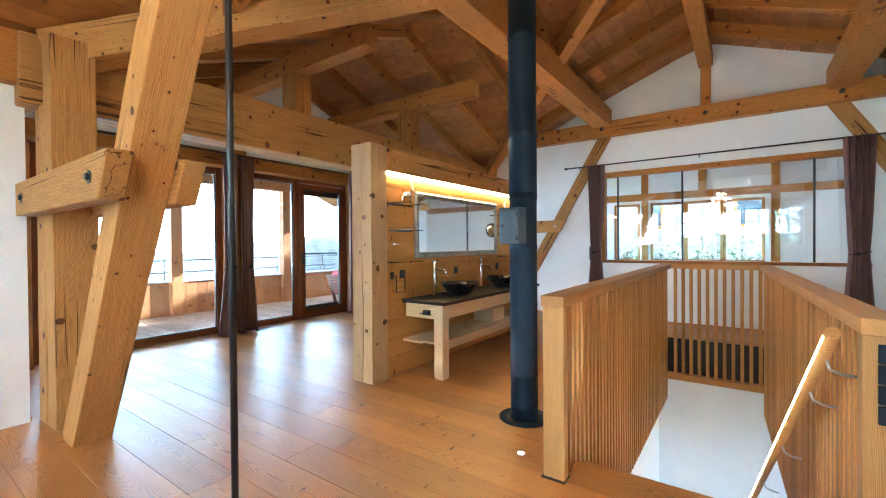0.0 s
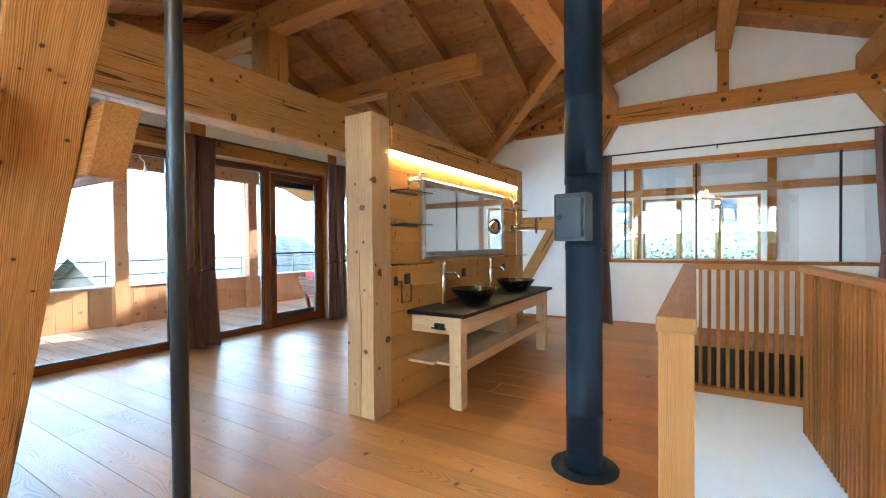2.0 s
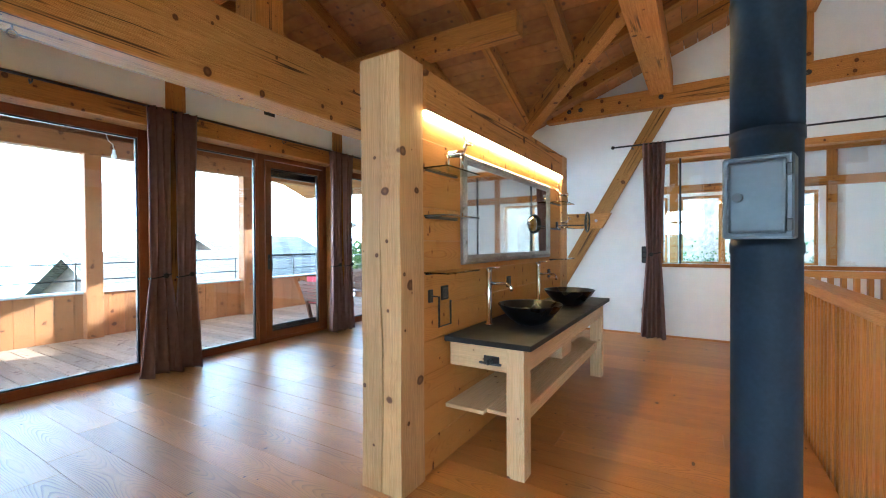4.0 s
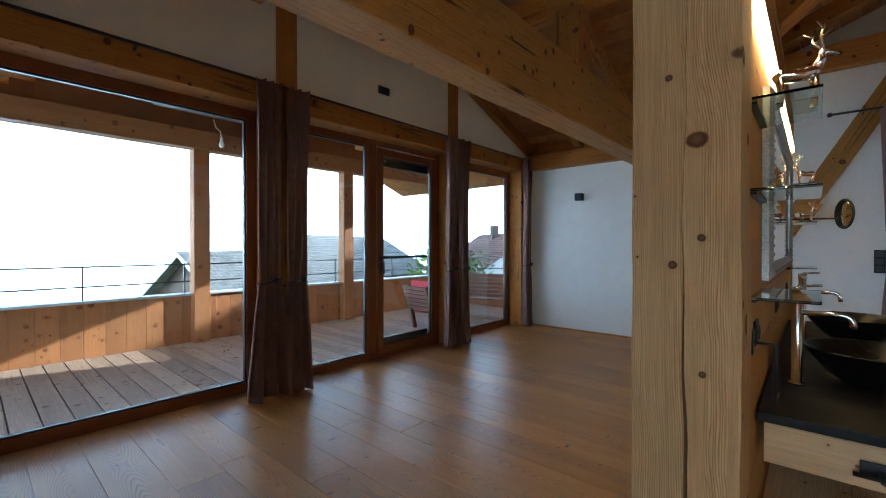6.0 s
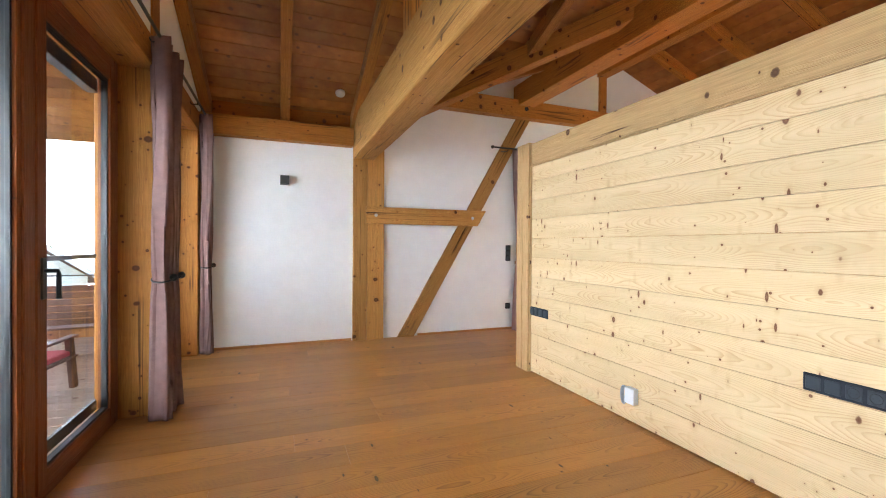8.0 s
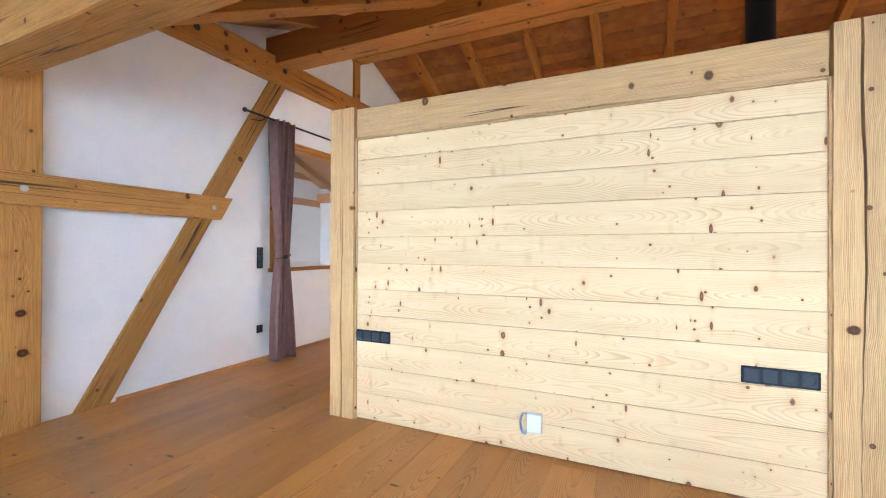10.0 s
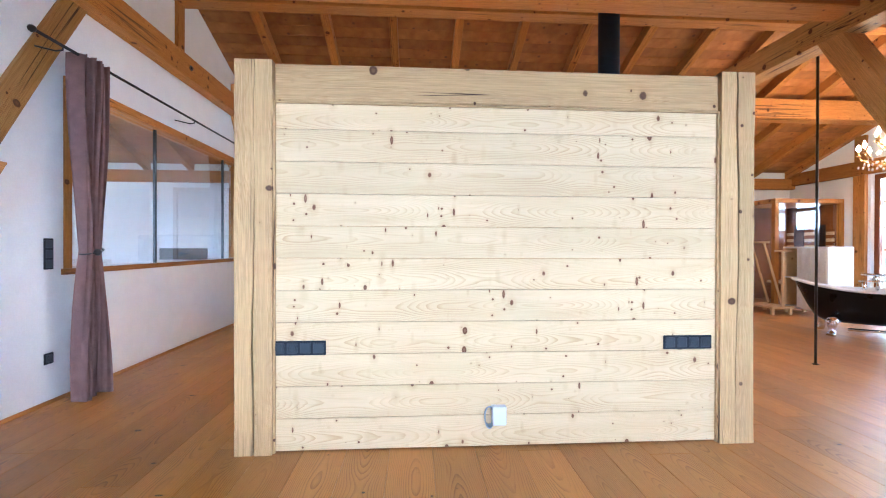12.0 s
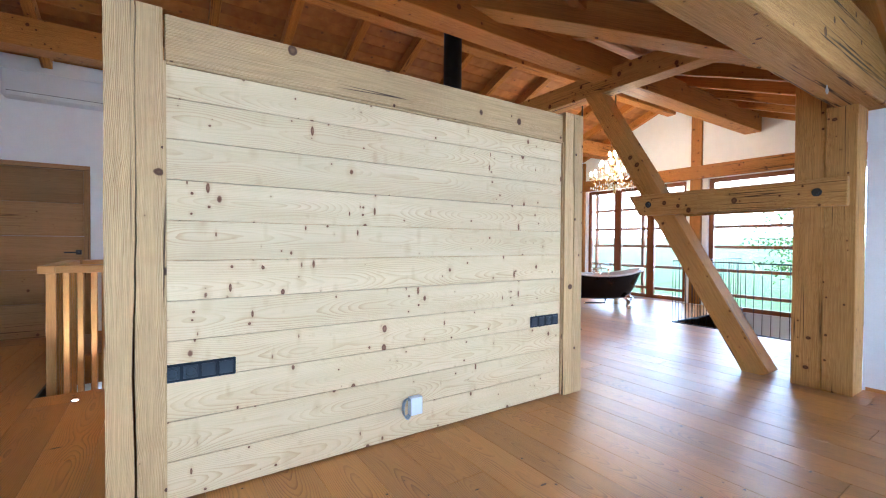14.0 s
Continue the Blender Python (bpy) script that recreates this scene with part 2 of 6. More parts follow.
def wood(name, light, dark, knot=(0.13, 0.05, 0.02), rings=0.5, knots=1.15, cracks=0.0, rough=0.5, vary=0.25, bump=0.25, freq=105.0, kscale=7.0, gloss=0.22, streaks=0.5, cloud=0.5):
    """Sawn softwood or oak, grain along the object's x axis."""
    n = Nodes(name)
    v = n.coords()
    stretch = n.add("ShaderNodeMapping")
    stretch.inputs["Scale"].default_value = (0.03, 1, 1)
    n.link(v, stretch.inputs["Vector"])
    warp = n.noise(v, 1.3, 2)
    sm = n.add("ShaderNodeVectorMath", operation="MULTIPLY_ADD")
    sm.inputs[1].default_value = (0.0, 0.05, 0.05)
    n.link(warp, sm.inputs[0])
    n.link(stretch.outputs[0], sm.inputs[2])
    wave = n.add("ShaderNodeTexWave", bands_direction="DIAGONAL")
    for key, val in (("Scale", freq), ("Distortion", 5.0), ("Detail", 3.0), ("Detail Scale", 0.9), ("Detail Roughness", 0.55)):
        wave.inputs[key].default_value = val
    n.link(sm.outputs[0], wave.inputs["Vector"])
    streak = n.noise(stretch.outputs[0], 130.0, 6, 0.62)
    broad = n.noise(stretch.outputs[0], 6.0, 3, 0.6)
    base = n.ramp(wave.outputs["Fac"], [(0.0, light), (0.6, tuple(0.8 * a + 0.2 * b for a, b in zip(light, dark))), (0.86, dark), (1.0, tuple(0.8 * c for c in dark))])
    flame = n.ramp(n.noise(stretch.outputs[0], 15.0, 2, 0.5), [(0.40, grey(0.25 * rings)), (0.60, grey(min(1.0, 1.7 * rings)))])
    col = n.mix(tuple(0.62 * a + 0.38 * b for a, b in zip(light, dark)), base, flame)
    st = n.ramp(streak, [(0.3, grey(0.62)), (0.62, grey(1.08))])
    col = n.mix(col, st, streaks, "MULTIPLY")
    br = n.ramp(broad, [(0.25, grey(0.78)), (0.75, grey(1.12))])
    col = n.mix(col, br, cloud, "MULTIPLY")
    oi = n.add("ShaderNodeObjectInfo")
    per = n.ramp(oi.outputs["Random"], [(0.0, grey(1 - vary)), (0.5, grey(1.0)), (1.0, (1 + vary * 0.5, 1 + vary * 0.42, 1 + vary * 0.3))])
    col = n.mix(col, per, 1.0, "MULTIPLY")
    height = wave.outputs["Fac"]
    if knots:
        col = knot_layer(n, v, col, kscale * 1.25, 0.0195 * knots, 0.66, knot, dark, (1.0, 0.85, 0.85))
        col = knot_layer(n, v, col, kscale * 2.6, 0.008 * knots, 0.4, knot, dark, (1.0, 1.0, 1.0))
    if cracks:
        cv = n.add("ShaderNodeMapping")
        cv.inputs["Scale"].default_value = (0.10, 6.5, 6.5)
        n.link(v, cv.inputs["Vector"])
        cn = n.noise(cv.outputs[0], 1.0, 3, 0.6)
        cf = n.ramp(cn, [(0.490, grey(0.0)), (0.497, grey(1.0)), (0.503, grey(1.0)), (0.510, grey(0.0))])
        gate = n.ramp(n.noise(v, 0.9, 1), [(0.5, grey(0.0)), (0.56, grey(1.0))])
        cf = n.mix(cf, gate, 1.0, "MULTIPLY")
        col = n.mix(col, (0.05, 0.022, 0.01), n.mix((0, 0, 0), cf, cracks))
    n.link(col, n.bsdf.inputs["Base Color"])
    rr = n.ramp(streak, [(0.3, grey(min(1, rough + 0.12))), (0.7, grey(max(0.05, rough - 0.08)))])
    n.link(rr, n.bsdf.inputs["Roughness"])
    n.bsdf.inputs["Specular IOR Level"].default_value = gloss
    hsum = n.mix(height, streak, 0.6)
    n.bump(hsum, bump, 0.004)
    return n.mat


def plain(name, colour, rough=0.5, metal=0.0, speck=0.06, scale=60.0, bump=0.0, spec=0.5):
    """A painted, cast or woven surface with slight unevenness."""
    n = Nodes(name)
    v = n.coords(shift=False)
    f = n.noise(v, scale, 5)
    g = n.noise(v, scale / 14, 3)
    col = n.mix(colour, n.ramp(f, [(0.3, grey(1 - speck)), (0.7, grey(1 + speck))]), 1.0, "MULTIPLY")
    col = n.mix(col, n.ramp(g, [(0.3, grey(1 - speck * 0.8)), (0.7, grey(1 + speck * 0.8))]), 1.0, "MULTIPLY")
    n.link(col, n.bsdf.inputs["Base Color"])
    n.bsdf.inputs["Metallic"].default_value = metal
    n.bsdf.inputs["Specular IOR Level"].default_value = spec
    n.link(n.ramp(g, [(0.3, grey(max(0, rough - 0.05))), (0.7, grey(min(1, rough + 0.05)))]), n.bsdf.inputs["Roughness"])
    if bump:
        n.bump(f, bump, 0.003)
    return n.mat


def glow(name, colour, strength):
    n = Nodes(name)
    n.bsdf.inputs["Base Color"].default_value = (*colour, 1)
    n.bsdf.inputs["Emission Color"].default_value = (*colour, 1)
    n.bsdf.inputs["Emission Strength"].default_value = strength
    return n.mat


def glass(name, tint=(0.97, 0.99, 0.98), rough=0.0, ior=1.45):
    n = Nodes(name)
    n.bsdf.inputs["Base Color"].default_value = (*tint, 1)
    n.bsdf.inputs["Transmission Weight"].default_value = 1.0
    n.bsdf.inputs["Roughness"].default_value = rough
    n.bsdf.inputs["IOR"].default_value = ior
    return n.mat


SPRUCE = wood("spruce_beam", (0.53, 0.235, 0.048), (0.33, 0.115, 0.018), knot=(0.10, 0.03, 0.008), cracks=0.8, rough=0.55, knots=1.0, kscale=6.5, streaks=0.7, rings=0.65)
HEWN = wood("hewn_spruce", (0.60, 0.315, 0.086), (0.38, 0.155, 0.034), knot=(0.09, 0.03, 0.01), knots=1.0, cracks=1.0, rough=0.62, bump=0.35, kscale=6.0, streaks=0.75, rings=0.7)
BOARD = wood("ceiling_board", (0.42, 0.15, 0.02), (0.28, 0.085, 0.010), rough=0.5, vary=0.2)
PANEL = board_wood("raw_spruce_panel", (0.72, 0.53, 0.30), (0.47, 0.25, 0.10), (0.15, 0.052, 0.020), 0.62, 0.08)
RAW = wood("raw_spruce", (0.76, 0.58, 0.34), (0.60, 0.37, 0.16), knot=(0.14, 0.05, 0.02), bump=0.14, rings=0.45, knots=0.75, rough=0.6, vary=0.09, kscale=7.0, streaks=0.45, cloud=0.4)
# bath-side boards and top rail: deeper orange than the bed side
ORANGEBOARD = board_wood("orange_spruce_panel", (0.58, 0.285, 0.068), (0.36, 0.14, 0.026), (0.11, 0.035, 0.010), 0.5, 0.12)
ORANGEPOST = wood("orange_spruce_post", (0.58, 0.305, 0.085), (0.38, 0.16, 0.034), knot=(0.09, 0.03, 0.01), knots=1.1, kscale=5.5, cracks=1.0, rough=0.62, bump=0.4, streaks=0.75, rings=0.7)
PALE = wood("pale_spruce_post", (0.65, 0.43, 0.20), (0.44, 0.24, 0.085), knot=(0.085, 0.035, 0.015), knots=1.1, kscale=4.6, cracks=1.0, rough=0.65, bump=0.4, vary=0.1, streaks=0.6, cloud=0.5)
OAK = board_wood("oak_floor", (0.52, 0.225, 0.044), (0.22, 0.078, 0.013), (0.050, 0.020, 0.008), 0.85, 0.24, 0.40, 0.60, True, 120.0, 0.55, 0.12)
LARCH = wood("larch_window", (0.25, 0.080, 0.020), (0.17, 0.048, 0.011), knots=0.5, rough=0.42, vary=0.12)
SLAT = wood("beech_slat", (0.58, 0.31, 0.095), (0.46, 0.215, 0.055), knots=0.0, rough=0.45, vary=0.25, streaks=0.35)
DECK = wood("deck_plank", (0.60, 0.44, 0.32), (0.42, 0.28, 0.19), rough=0.5, gloss=0.4, vary=0.25, cracks=0.4)
FACADE = wood("outer_boards", (0.44, 0.195, 0.070), (0.29, 0.105, 0.033), rough=0.65, vary=0.2)
DOOROAK = wood("oak_door", (0.44, 0.25, 0.10), (0.33, 0.17, 0.065), knots=0.6, cracks=0.8, rough=0.45)
PLASTER = plain("white_plaster", (0.87, 0.87, 0.86), 0.9, speck=0.025, scale=90, bump=0.12)
BLACK = plain("black_metal", (0.012, 0.013, 0.015), 0.42, 0.0, speck=0.15)
FLUE = plain("black_flue_enamel", (0.010, 0.017, 0.028), 0.48, 0.0, speck=0.2, spec=0.14)
CHROME = plain("chrome", (0.75, 0.76, 0.78), 0.12, 1.0, speck=0.02)
STEEL = plain("brushed_steel", (0.55, 0.55, 0.55), 0.3, 1.0, speck=0.05)
SLATE = plain("black_stone_top", (0.016, 0.016, 0.018), 0.5, speck=0.3, scale=120, bump=0.1, spec=0.22)
BASIN = plain("black_ceramic", (0.006, 0.006, 0.007), 0.3, speck=0.1, spec=0.25)
CLOTH = plain("mauve_curtain", (0.215, 0.125, 0.112), 0.9, speck=0.14, scale=240, bump=0.3, spec=0.2)
WHITE = plain("white_enamel", (0.78, 0.79, 0.80), 0.25, speck=0.02)
WHITEP = plain("white_plastic", (0.72, 0.73, 0.75), 0.45, speck=0.02)
INSERT = plain("grey_black_insert", (0.028, 0.034, 0.043), 0.35, speck=0.06)
SOCKET = plain("anthracite_plastic", (0.013, 0.017, 0.023), 0.5, speck=0.1, spec=0.25)
GLASS = glass("window_glass")
INNERGLASS = glass("coated_inner_glass", ior=1.75)
SHELFGLASS = glass("shelf_glass", (0.80, 0.93, 0.88))
MIRROR = plain("mirror_silver", (0.86, 0.87, 0.87), 0.02, 1.0, speck=0.0)
SILVER = plain("aged_silver_frame", (0.42, 0.41, 0.39), 0.32, 0.9, speck=0.3, scale=120, bump=0.3)
LED = glow("warm_led", (1.0, 0.60, 0.20), 18.0)
DAMPER = plain("grey_black_enamel", (0.05, 0.062, 0.075), 0.42, 0.1, speck=0.1)

# ---------- plan ----------
NY = 7.66          # inner face of the north wall
WX = -5.60         # inner face of the west bay wall
GX = -5.84         # window frames in the west wall
BS = 1.08          # inner face of the bay's south wall
EX = 2.02          # east wall with the door
SY = -2.95         # south gable wall
EAVE, PITCH = 2.76, 0.385
RX, RHALF = -0.10, 3.67      # main ridge and half span
BY, BHALF = 4.425, 3.225     # cross ridge and half span


def z_main(x):
    return EAVE + PITCH * (RHALF - abs(x - RX))


def z_bay(y):
    return EAVE + PITCH * (BHALF - abs(y - BY))


def boxes(name, rows, material, label, category, kind="structure", bevel=0.0):
    """Several blocks of one piece of the setting, joined."""
    bm = bmesh.new()
    for r in rows:
        box_bm(*r, bevel=bevel, bm=bm)
    return tagged(part(name, bm, material), label, category, "", kind)


def prism(name, outline, axis, a, b, material, label, category, kind="structure"):
    """An outline of (u, z) pushed along x or y from a to b."""
    bm = bmesh.new()
    def co(u, z, w):
        return (w, u, z) if axis == "x" else (u, w, z)
    lo = [bm.verts.new(co(u, z, a)) for u, z in outline]
    hi = [bm.verts.new(co(u, z, b)) for u, z in outline]
    bm.faces.new(lo)
    bm.faces.new(hi[::-1])
    for i in range(len(lo)):
        j = (i + 1) % len(lo)
        bm.faces.new((lo[i], lo[j], hi[j], hi[i]))
    return tagged(part(name, bm, material), label, category, "", kind)


# ---------- walls ----------
NWX0, NWX1, NWZ0, NWZ1 = -1.62, 1.62, 0.97, 2.42
boxes("wall_north", [(-5.95, NWX0, NY, NY + 0.16, -0.3, 2.95), (NWX0, NWX1, NY, NY + 0.16, -0.3, NWZ0), (NWX0, NWX1, NY, NY + 0.16, NWZ1, 2.95), (NWX1, 3.9, NY, NY + 0.16, -0.3, 2.95)],
      PLASTER, "white plastered timber-framed wall with an inner window", "wall")
prism("wall_north_gable", [(-3.9, 2.95), (3.7, 2.95), (RX + 0.02, z_main(RX) - 0.02)], "y", NY, NY + 0.16, PLASTER, "white plastered gable above the tie beam", "wall")
boxes("wall_west", [(-5.95, WX, BS - 0.25, NY, 2.585, 2.8), (-5.95, -5.86, BS - 0.25, NY, -0.3, -0.02)], PLASTER, "white plastered gable wall above the balcony windows", "wall")
prism("wall_west_gable", [(BS - 0.2, 2.8), (NY, 2.8), (BY, z_bay(BY) - 0.02)], "x", -5.95, WX, PLASTER, "white plastered gable over the balcony windows", "wall")
boxes("wall_bay_south", [(-5.95, -3.83, BS - 0.25, BS, -0.3, 2.9)], PLASTER, "white plastered side wall of the bay", "wall")
boxes("wall_west_main", [(-4.05, -3.856, SY, BS - 0.25, -3.0, 2.95)], PLASTER, "white plastered outer wall", "wall")
boxes("wall_east", [(EX, EX + 0.16, -0.3, 6.56, -0.3, 3.3), (EX, EX + 0.16, 6.56, 7.44, 2.08, 3.3), (EX, EX + 0.16, 7.44, NY, -0.3, 3.3)], PLASTER, "white plastered inner wall with an oak door", "wall")
boxes("wall_east_outer", [(3.57, 3.8, SY, 12.0, -0.3, 2.75)], PLASTER, "white plastered outer wall", "wall")
boxes("wall_south", [(-4.0, -3.70, SY - 0.25, SY, -3.0, 2.45), (-0.82, -0.42, SY - 0.25, SY, -3.0, 2.45), (1.95, 3.8, SY - 0.25, SY, -0.3, 2.45), (-3.70, -0.82, SY - 0.25, SY, -3.0, -0.06), (-0.42, 1.95, SY - 0.25, SY, -0.3, 0.0),
      (-4.0, 3.8, SY - 0.25, SY, 2.44, 2.75)], PLASTER, "white plastered gable wall with tall windows", "wall")
prism("wall_south_gable", [(-3.9, 2.75), (3.7, 2.75), (RX, z_main(RX) - 0.02)], "y", SY - 0.25, SY, PLASTER, "white plastered gable above the tall windows", "wall")

# ---------- roof: boards lie across the rafters ----------
def roof_mesh(name, strips, label):
    bm = bmesh.new()
    for q in strips:
        vs = [bm.verts.new(p) for p in q]
        top = [bm.verts.new(Vector(p) + Vector((0, 0, 0.03))) for p in q]
        for i in range(4):
            j = (i + 1) % 4
            bm.faces.new((vs[i], vs[j], top[j], top[i]))
        bm.faces.new(vs[::-1])
        bm.faces.new(top)
    ob = tagged(part(name, bm, BOARDS), label, "ceiling", "", "structure")
    return ob


n = Nodes("ceiling_boards")
tc = n.add("ShaderNodeTexCoord")
geo = n.add("ShaderNodeNewGeometry")
off = n.add("ShaderNodeVectorMath", operation="MULTIPLY_ADD")
off.inputs[1].default_value = (31.0, 17.0, 9.0)
n.link(geo.outputs["Random Per Island"], off.inputs[0])
n.link(tc.outputs["Object"], off.inputs[2])
st = n.noise(off.outputs[0], 7.0, 4)
vo = n.add("ShaderNodeTexVoronoi")
vo.inputs["Scale"].default_value = 6.5
n.link(off.outputs[0], vo.inputs["Vector"])
col = n.ramp(st, [(0.3, (0.29, 0.098, 0.016)), (0.7, (0.43, 0.175, 0.034))])
per = n.ramp(geo.outputs["Random Per Island"], [(0.0, grey(0.78)), (0.5, grey(1.0)), (1.0, grey(1.16))])
col = n.mix(col, per, 1.0, "MULTIPLY")
kf = n.ramp(vo.outputs["Distance"], [(0.0, grey(1.0)), (0.09, grey(0.8)), (0.17, grey(0.0))])
col = n.mix(col, (0.14, 0.055, 0.02), kf)
n.link(col, n.bsdf.inputs["Base Color"])
n.bsdf.inputs["Roughness"].default_value = 0.5
n.bump(st, 0.2, 0.004)
BOARDS = n.mat

BW, GAP = 0.15, 0.008
main_strips, bay_strips = [], []
Y0, Y1 = SY - 1.4, 12.6
for side in (-1, 1):
    u = 0.0
    while u < RHALF + 0.9:
        ua, ub = u, u + BW - GAP
        xa, xb = RX + side * ua, RX + side * ub
        za, zb = z_main(xa), z_main(xb)
        cuts = [(Y0, Y1)]
        if side == -1:
            ga, gb = ua - 0.445, ub - 0.445
            if gb > 0:
                if ua >= RHALF - 0.1:
                    cuts = [(7.63, Y1, 7.63, Y1), (Y0, 1.22, Y0, 1.22)]
                else:
                    ga = max(ga, 0)
                    cuts = [(Y0, BY - ga, Y0, BY - gb), (BY + ga, Y1, BY + gb, Y1)]
        for c in cuts:
            a0, a1, b0, b1 = c if len(c) == 4 else (c[0], c[1], c[0], c[1])
            main_strips.append([(xa, a0, za), (xa, a1, za), (xb, b1, zb), (xb, b0, zb)])
        u += BW
for side in (-1, 1):
    u = 0.0
    while u < BHALF + 0.85:
        ua, ub = u, u + BW - GAP
        ya, yb = BY + side * ua, BY + side * ub
        za, zb = z_bay(ya), z_bay(yb)
        xa, xb = RX - 0.445 - ua, RX - 0.445 - ub
        bay_strips.append([(-9.5, ya, za), (max(xa, -3.8 if u > BHALF else -99), ya, za), (xb, yb, zb), (-9.5, yb, zb)])
        u += BW
roof_mesh("ceiling", main_strips, "orange-toned spruce boards of the main roof")
roof_mesh("ceiling_bay", bay_strips, "orange-toned spruce boards of the cross roof")
cover = bmesh.new()
for s in main_strips + bay_strips:
    vs = [cover.verts.new(Vector(p) + Vector((0, 0, 0.05))) for p in s]
    grow = (vs[3].co - vs[0].co) * (GAP * 1.3 / BW)
    vs[2].co += grow
    vs[3].co += grow
    cover.faces.new(vs)
box_bm(RX - 0.1, RX + 0.1, Y0, Y1, z_main(RX) + 0.02, z_main(RX) + 0.12, bm=cover)
box_bm(-9.5, RX, BY - 0.1, BY + 0.1, z_bay(BY) + 0.02, z_bay(BY) + 0.12, bm=cover)
COVER = plain("roof_cover", (0.12, 0.08, 0.06), 0.9)
tagged(part("roof_cover", cover, COVER), "dark sheathing over the roof boards", "roof", "", "structure")

RW, RD = 0.10, 0.15
def rafter(a, b, label="spruce rafter under the roof boards"):
    """Top face follows the boards."""
    d = Vector((0, 0, -RD / 2 - 0.002))
    timber("rafter", Vector(a) + d, Vector(b) + d, RW, RD, SPRUCE, label, "rafter", bevel=0.005)

y = SY + 0.06
while y < 12.0:
    rafter((RX + 0.02, y, z_main(RX)), (3.7, y, z_main(3.7)))
    g = RX - 0.445 - abs(y - BY)
    if BS - 0.1 < y < NY:
        if g > -3.6:
            if g < RX - 0.1:
                rafter((RX - 0.02, y, z_main(RX)), (g + 0.05, y, z_main(g + 0.05)))
    else:
        rafter((RX - 0.02, y, z_main(RX)), (-3.85, y, z_main(-3.85)))
    y += 0.82
for x in (-9.2, -8.2, -7.2, -6.3, -5.54, -4.74, -3.94, -3.14, -2.34, -1.54):
    reach = min(BHALF + (0.05 if x > -6 else 0.4), RX - 0.445 - x) if x > -3.7 else BHALF + 0.02
    for side in (-1, 1):
        rafter((x, BY + side * 0.02, z_bay(BY)), (x, BY + side * reach, z_bay(BY + side * reach)))

# valley timbers, ridge and purlins
VT = Vector((0, 0, -0.13))
corner_n, corner_s, apex = Vector((-3.74, NY - 0.02, EAVE + 0.02)), Vector((-3.74, BS + 0.14, EAVE + 0.02)), Vector((RX - 0.445, BY, z_bay(BY)))
timber("valley_rafter", corner_n + VT, apex + VT, 0.14, 0.22, SPRUCE, "heavy diagonal spruce valley rafter", "beam")
timber("valley_rafter", corner_s + VT, apex + VT, 0.23, 0.26, HEWN, "heavy diagonal spruce valley rafter", "beam", rough=0.004)
for px in (-1.55, 1.35):
    zt = z_main(px) - RD - 0.02
    timber("roof_purlin", (px, SY - 1.2, zt - 0.14), (px, 12.0, zt - 0.14), 0.26, 0.30, SPRUCE, "heavy spruce purlin under the rafters", "beam", rough=0.003)
for py in (3.33, 5.32):
    zt = z_bay(py) - RD - 0.02
    timber("bay_purlin", (-9.2, py, zt - 0.11), (-2.62, py, zt - 0.11), 0.18, 0.22, SPRUCE, "spruce purlin of the cross roof", "beam")
    timber("purlin_post", (-3.82, py, 2.74), (-3.82, py, zt - 0.22), 0.22, 0.24, SPRUCE, "short spruce post standing on the main beam", "post", up=(1, 0, 0))
timber("ridge_beam", (RX, SY - 1.2, z_main(RX) - RD - 0.1), (RX, 12.0, z_main(RX) - RD - 0.1), 0.18, 0.2, SPRUCE, "spruce ridge beam", "beam")
timber("eaves_plate", (-5.6, NY - 0.07, 2.49), (-3.96, NY - 0.07, 2.49), 0.14, 0.22, SPRUCE, "spruce wall plate under the rafters", "beam")
boxes("eaves_boarding", [(-5.6, -3.96, NY - 0.03, NY, 2.58, 2.86)], BOARD, "spruce infill boards between the rafter feet", "trim")
timber("eaves_plate", (-5.6, BS + 0.07, 2.49), (-3.86, BS + 0.07, 2.49), 0.14, 0.22, SPRUCE, "spruce wall plate under the rafters", "beam")
timber("eaves_plate", (-3.79, SY + 0.01, 2.57), (-3.79, BS - 0.02, 2.57), 0.13, 0.36, SPRUCE, "spruce wall plate under the rafters", "beam")
timber("eaves_plate", (3.5, SY, 2.49), (3.5, 12.0, 2.49), 0.14, 0.22, SPRUCE, "spruce wall plate under the rafters", "beam")
timber("main_beam", (-3.82, BS - 0.05, 2.50), (-3.82, NY + 0.02, 2.50), 0.26, 0.50, HEWN, "massive hewn spruce beam across the bay opening", "beam", rough=0.006, bevel=0.015)

# north wall framing, set into the plaster
def framing(name, a, b, w, h, label, mat=None, rough=0.003):
    return timber(name, a, b, w, h, mat or SPRUCE, label, "timber", up=(0, 1, 0), rough=rough, bevel=0.006)

FY = NY + 0.045
framing("wall_post", (-3.865, FY, 0.0), (-3.865, FY, 2.26), 0.17, 0.19, "old knotty spruce wall post", HEWN)
framing("wall_post", (-3.67, FY, 0.0), (-3.67, FY, 2.78), 0.21, 0.19, "old knotty spruce wall post", HEWN)
framing("wall_brace", (-3.30, FY + 0.01, -0.06), (-1.50, FY + 0.01, 3.06), 0.19, 0.17, "slanting spruce brace set in the wall", HEWN)
framing("wall_brace", (3.10, FY + 0.01, -0.06), (1.30, FY + 0.01, 3.06), 0.19, 0.17, "slanting spruce brace set in the wall", HEWN)
framing("tie_beam", (-3.05, NY - 0.02, 3.12), (2.95, NY - 0.02, 3.12), 0.24, 0.24, "long spruce tie beam with bolt heads")
